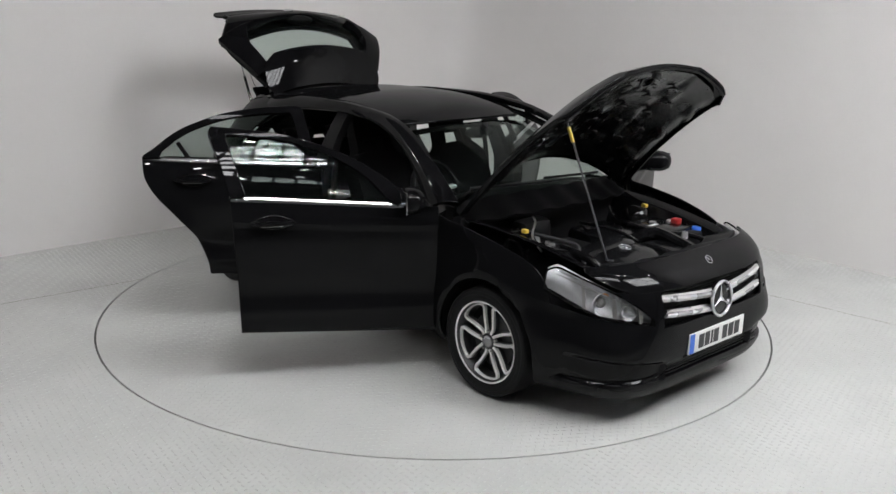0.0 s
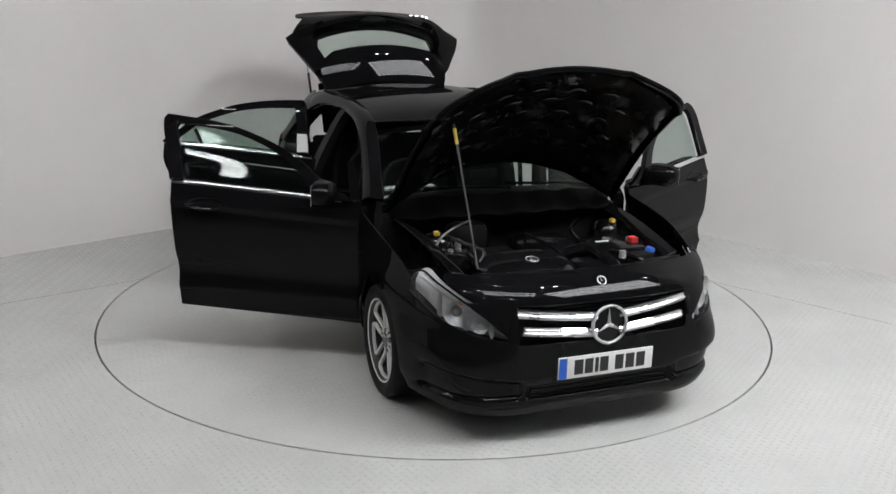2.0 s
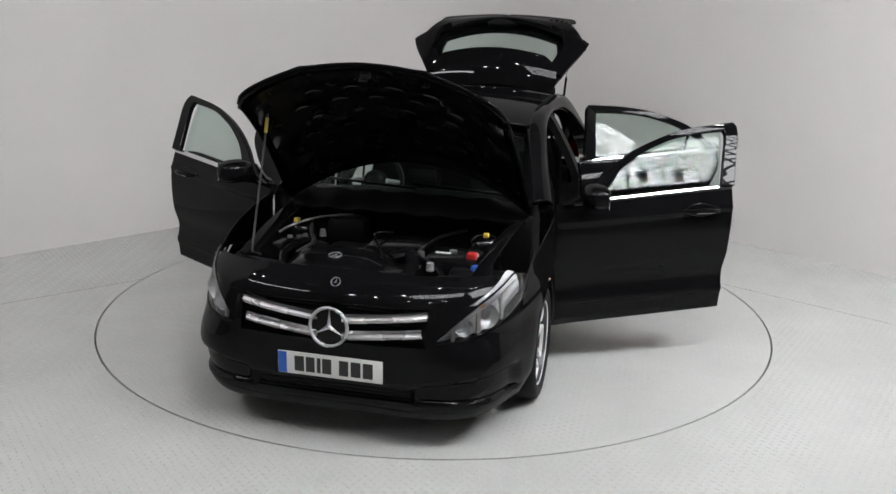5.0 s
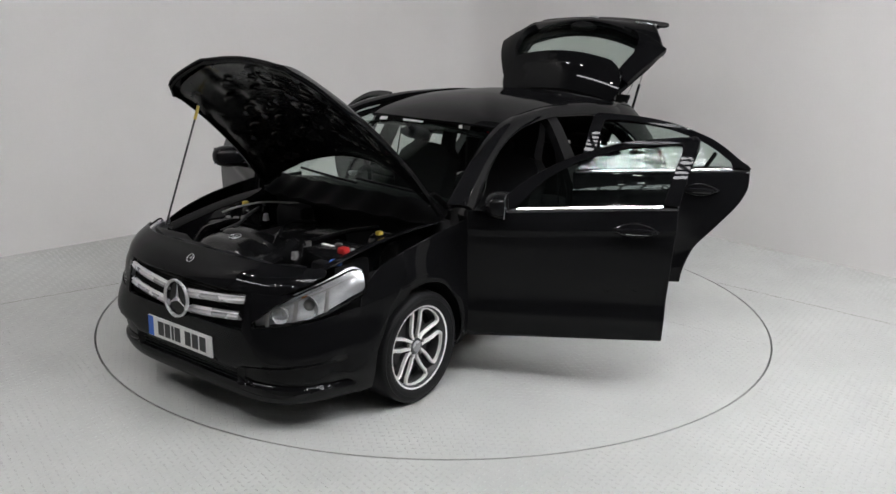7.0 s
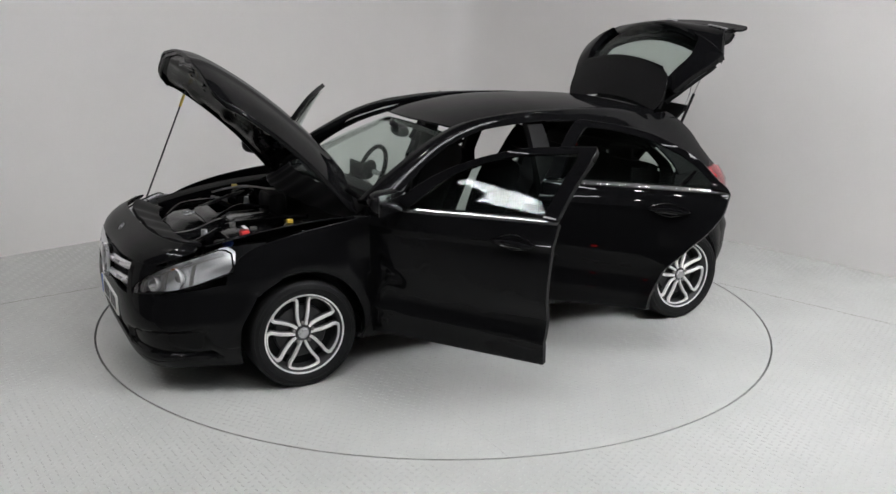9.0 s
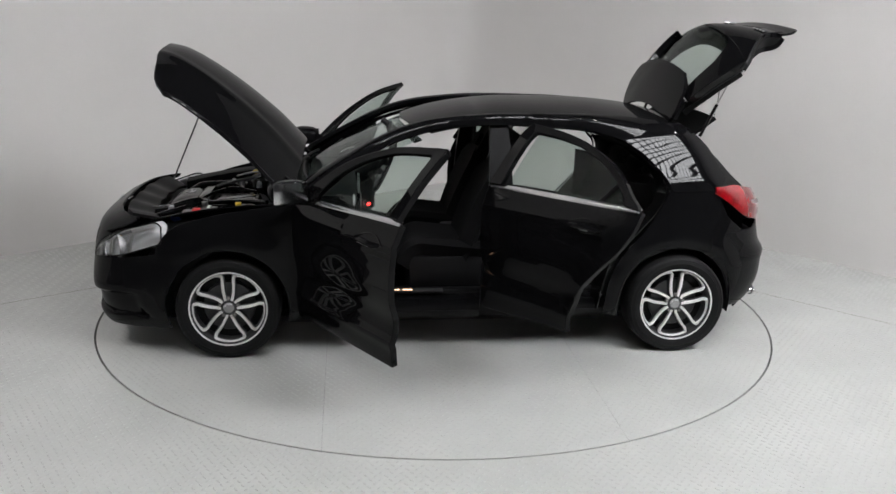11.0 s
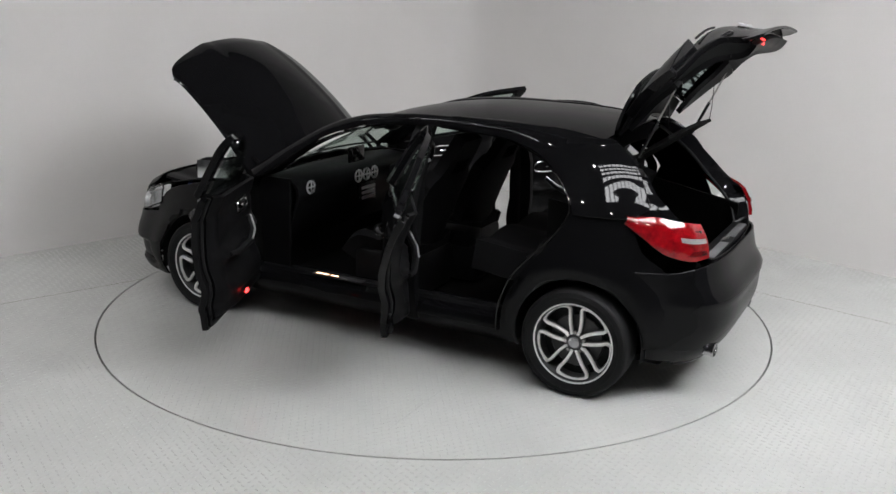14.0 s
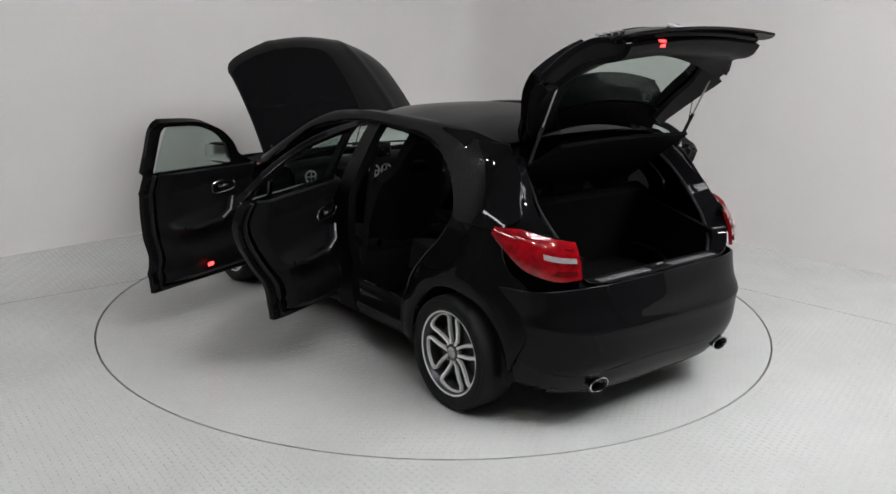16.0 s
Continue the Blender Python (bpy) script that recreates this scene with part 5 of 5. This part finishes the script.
# steering wheel on the right-hand side
SW = Matrix.Translation((0.385, -0.39, 0.925)) @ Matrix.Rotation(radians(-24), 4, "Y")
bm = bmesh.new()
lathe(bm, [(0.178 + 0.016 * math.cos(a), 0.016 * math.sin(a)) for a in [2 * math.pi * k / 10 for k in range(10)]], 40, "x", True)
bmesh.ops.transform(bm, matrix=SW, verts=bm.verts)
sw = part("steering_wheel", bm, M_TRIM, car, "black leather three-spoke steering wheel")
bm = bmesh.new()
bmesh.ops.create_uvsphere(bm, u_segments=20, v_segments=12, radius=0.075, matrix=SW @ Matrix.Translation((0.02, 0, 0)) @ Matrix.Diagonal((0.5, 1.05, 0.95, 1)))
part("airbag_cover", bm, M_TRIM, sw)
for a in (0, 180, 270):
    bm = bmesh.new()
    tube(bm, [SW @ Vector((0.012, 0.06 * math.cos(radians(a)), 0.06 * math.sin(radians(a)))), SW @ Vector((0.0, 0.17 * math.cos(radians(a)), 0.17 * math.sin(radians(a))))], [0.022, 0.014], 8)
    part("wheel_spoke", bm, M_SILVER, sw)
bm = bmesh.new()
tube(bm, [SW @ Vector((0.03, 0, 0)), Vector((0.62, -0.37, 0.83))], [0.045, 0.055], 14)
part("steering_column", bm, M_TRIM, car)
bm = bmesh.new()
box(bm, -0.35, 0.60, -0.10, 0.10, 0.26, 0.50, 0.03)
box(bm, -0.30, 0.02, -0.085, 0.085, 0.49, 0.60, 0.02)
con = part("centre_console", bm, M_TRIM, car)
bm = bmesh.new()
box(bm, 0.10, 0.46, -0.075, 0.075, 0.499, 0.506, 0.003)
part("console_trim", bm, M_SILVER, con)


def seat(s):
    """Front sports seat with a one-piece back and an opening under the head restraint."""
    y0 = s * 0.365
    bm = bmesh.new()
    def cushion(u, v):
        k = 2 * v - 1
        roll = max(0.0, 0.28 - u) / 0.28
        z = 0.655 - 0.055 * u - 0.030 * math.cos(math.pi * k / 2) ** 2 + 0.035 * abs(k) ** 3 - 0.13 * roll ** 2.2 - 0.05 * max(0, abs(k) - 0.8) * 5
        return (0.36 - 0.52 * u - 0.03 * (1 - roll), y0 + k * 0.26, z)
    sheet(bm, cushion, 20, 20, 0.16, 1)
    root = part("front_seat", bm, M_SEAT, car, "black cloth front sports seat")
    bm = bmesh.new()

    def back(u, v):
        k = 2 * v - 1
        w = curve([(0, 0.24), (0.35, 0.26), (0.62, 0.25), (0.74, 0.17), (0.9, 0.14), (1, 0.11)], u)
        x = -0.15 - 0.30 * u + 0.07 * abs(k) ** 2.5 * (1 - u) + 0.03 * math.sin(math.pi * u)
        return (x, y0 + k * w, 0.50 + 0.76 * u)
    lo = bmesh.new()
    sheet(lo, lambda u, v: back(u * 0.72, v), 16, 14, 0.10, -1)
    part("backrest", lo, M_SEAT, root)
    for kk in (-1, 1):
        lo = bmesh.new()
        sheet(lo, lambda u, v: back(0.715 + 0.12 * u, 0.5 + kk * (0.27 + 0.23 * v)), 5, 4, 0.08, -kk)
        part("backrest_bridge", lo, M_SEAT, root)
    lo = bmesh.new()
    sheet(lo, lambda u, v: back(0.83 + 0.17 * u, v), 6, 10, 0.08, -1)
    part("head_restraint", lo, M_SEAT, root)
    lo = bmesh.new()
    box(lo, -0.20, 0.28, y0 - 0.24, y0 + 0.24, 0.25, 0.54, 0.04)
    part("seat_base", lo, M_PLASTIC, root)


for s in (1, -1):
    seat(s)
bm = bmesh.new()
sheet(bm, lambda u, v: (-0.58 - 0.50 * u, (2 * v - 1) * 0.62, 0.52 - 0.06 * u + 0.015 * math.cos(6 * math.pi * v)), 10, 24, 0.18, -1)
bench = part("rear_bench", bm, M_SEAT, car, "black cloth rear bench")
bm = bmesh.new()
sheet(bm, lambda u, v: (-1.02 - 0.21 * u, (2 * v - 1) * 0.62, 0.46 + 0.58 * u), 10, 24, 0.10, 1)
part("bench_back", bm, M_SEAT, bench)
for y in (-0.38, 0.0, 0.38):
    bm = bmesh.new()
    box(bm, -1.27, -1.17, y - 0.13, y + 0.13, 1.03, 1.13, 0.03)
    part("rear_head_restraint", bm, M_SEAT, bench)
bm = bmesh.new()
bmesh.ops.create_uvsphere(bm, u_segments=18, v_segments=10, radius=0.1, matrix=Matrix.Translation((0.36, 0, 1.255)) @ Matrix.Diagonal((0.35, 1.25, 0.42, 1)))
tube(bm, [(0.37, 0, 1.27), (0.42, 0, 1.31)], 0.02, 8)
part("rear_view_mirror", bm, M_PLASTIC, car)
for s in (1, -1):
    bm = bmesh.new()
    tube(bm, [(-0.28, s * 0.655, 1.22), (-0.275, s * 0.70, 0.95), (-0.27, s * 0.74, 0.50)], 0.018, 6, squash=0.2)
    part("seat_belt", bm, M_SEAT, car)

# ---------------------------------------------------------------- engine bay
bm = bmesh.new()
box(bm, 1.0, 2.02, -0.62, 0.62, 0.30, 0.34, 0.0)
part("bay_tray", bm, M_PLASTIC, car)
for s in (1, -1):
    bm = bmesh.new()
    sheet(bm, lambda u, v: (0.95 + 0.85 * u, s * (0.715 - 0.06 * u - 0.14 * v), 0.885 - 0.10 * u ** 2 - 0.03 * v - 0.35 * max(0, v - 0.5)), 16, 8, 0.012, -s)
    part("wing_rail", bm, M_PAINT, car)
    bm = bmesh.new()
    lathe(bm, [(0.0005, 0.055), (0.05, 0.05), (0.075, 0.03), (0.09, 0.0), (0.10, -0.12)], 24, "z")
    bmesh.ops.transform(bm, matrix=Matrix.Translation((1.26, s * 0.53, 0.80)), verts=bm.verts)
    part("strut_top", bm, M_GLOSSBLACK, car)
    bm = bmesh.new()
    box(bm, 1.29, 1.325, s * 0.545 - 0.014, s * 0.545 + 0.014, 0.85, 0.872, 0.005)
    part("yellow_cap", bm, M_YELLOW, car, "small yellow cap")
bm = bmesh.new()
sheet(bm, lambda u, v: nose(th_front((2 * v - 1) * 0.60, 0.81), 0.81, -0.02 - 0.14 * u) + Vector((0, 0, -0.012 - 0.05 * u + 0.006 * math.sin(28 * v))), 5, 40, 0.02, -1)
part("slam_panel", bm, M_PLASTIC, car)


def blob(name, x0, x1, y0, y1, z0, z1, mat, bev=0.03, label="", tilt=0.0, parent=None):
    bm = bmesh.new()
    box(bm, x0, x1, y0, y1, z0, z1, bev)
    if tilt:
        c = Matrix.Translation(((x0 + x1) / 2, (y0 + y1) / 2, (z0 + z1) / 2))
        bmesh.ops.transform(bm, matrix=c @ Matrix.Rotation(radians(tilt), 4, "Y") @ c.inverted(), verts=bm.verts)
    return part(name, bm, mat, parent or car, label)


M_COVER = varied("grey_black_moulding", (0.005, 0.005, 0.0055), 0.16, spread=0.2, scale=9, fine=300, bump=0.06, spec=0.3)
bm = bmesh.new()


def cover(u, v):
    k = 2 * v - 1
    return Vector((1.86 - 0.30 * u, -0.17 + 0.27 * k * (1 - 0.25 * (1 - u) ** 2), 0.775 - 0.05 * k ** 4 - 0.075 * max(0, 0.35 - u) ** 1.5 * 4 + 0.03 * u - 0.02 * math.exp(-((u - 0.72) / 0.06) ** 2)))


ec = part("engine_cover", sheet(bm, cover, 18, 24, 0.10, 1), M_COVER, car, "dark moulded engine cover with silver badge")
emblem("cover_badge", Matrix.Translation((1.70, -0.165, 0.783)) @ Matrix.Rotation(radians(-82), 4, "Y"), 0.035, ec)
blob("engine_block", 1.20, 1.60, -0.36, 0.20, 0.45, 0.745, M_PLASTIC, 0.05)
blob("air_box", 1.22, 1.52, -0.10, 0.24, 0.66, 0.80, M_COVER, 0.04, "dark air filter box", 4)
blob("battery_box", 1.36, 1.66, 0.28, 0.56, 0.55, 0.80, M_COVER, 0.02, "black battery box", 0)
blob("fuse_box", 1.46, 1.72, 0.44, 0.62, 0.60, 0.775, M_PLASTIC, 0.02)
blob("red_terminal_cap", 1.535, 1.585, 0.50, 0.55, 0.79, 0.83, M_REDCAP, 0.008, "small red terminal cap")
bm = bmesh.new()
lathe(bm, [(0.0005, 0.03), (0.028, 0.028), (0.034, 0.015), (0.034, -0.04)], 18, "z")
bmesh.ops.transform(bm, matrix=Matrix.Translation((1.672, 0.578, 0.765)), verts=bm.verts)
part("washer_cap", bm, M_BLUECAP, car, "blue washer bottle cap")
blob("coolant_tank", 1.35, 1.60, -0.60, -0.45, 0.62, 0.80, M_COVER, 0.03, "dark coolant tank", 0)
blob("intake_duct", 1.62, 1.95, 0.08, 0.30, 0.68, 0.755, M_COVER, 0.03, "", 5)
blob("brake_servo", 1.06, 1.20, -0.42, -0.18, 0.70, 0.87, M_PLASTIC, 0.05)
blob("label_plate", 1.50, 1.52, 0.32, 0.40, 0.8005, 0.804, M_WHITE, 0.001, "small white sticker")
for name, pts, r, mat in (("coolant_hose", [(1.80, -0.42, 0.70), (1.66, -0.46, 0.78), (1.48, -0.44, 0.79), (1.36, -0.36, 0.74)], 0.022, M_COVER),
                          ("intake_hose", [(1.55, 0.10, 0.76), (1.62, 0.22, 0.80), (1.78, 0.26, 0.76), (1.92, 0.22, 0.74)], 0.035, M_COVER),
                          ("fuel_hose", [(1.20, -0.50, 0.84), (1.40, -0.42, 0.82), (1.52, -0.36, 0.80), (1.60, -0.42, 0.76)], 0.010, M_ALLOYDARK),
                          ("wiring_loom", [(1.95, 0.50, 0.72), (1.75, 0.40, 0.78), (1.55, 0.24, 0.80), (1.30, 0.28, 0.82), (1.15, 0.40, 0.84)], 0.013, M_COVER),
                          ("brake_pipe", [(1.12, -0.28, 0.87), (1.25, -0.40, 0.88), (1.38, -0.56, 0.84), (1.5, -0.62, 0.80)], 0.006, M_STEEL),
                          ("vacuum_hose", [(1.25, 0.0, 0.82), (1.40, -0.05, 0.84), (1.55, 0.02, 0.81), (1.62, 0.06, 0.77)], 0.010, M_COVER)):
    bm = bmesh.new()
    tube(bm, smooth_path(pts, 20), r, 10)
    part(name, bm, mat, car)
for k in range(10):
    rng = random.Random(40 + k)
    x, y = 1.25 + 0.55 * rng.random(), (-0.58 + 0.25 * rng.random()) if k % 2 else (0.20 + 0.38 * rng.random())
    bm = bmesh.new()
    lathe(bm, [(0.0005, 0.012), (0.012 + 0.01 * rng.random(), 0.010), (0.02, -0.03)], 10, "z")
    bmesh.ops.transform(bm, matrix=Matrix.Translation((x, y, 0.80)), verts=bm.verts)
    part("hose_clip", bm, M_STEEL if k % 3 else M_SILVER, car)


def motions():
    for thing, dx, dy in ((car, *CAR_OFF), (turntable, 0.0, 0.0)):
        rows = []
        for t, a in HEADING:
            c, s = math.cos(radians(a)), math.sin(radians(a))
            rows.append((t, pose(dx * c - dy * s, dx * s + dy * c, 0.0, 0, 0, a)))
        walk(thing, rows)


motions()
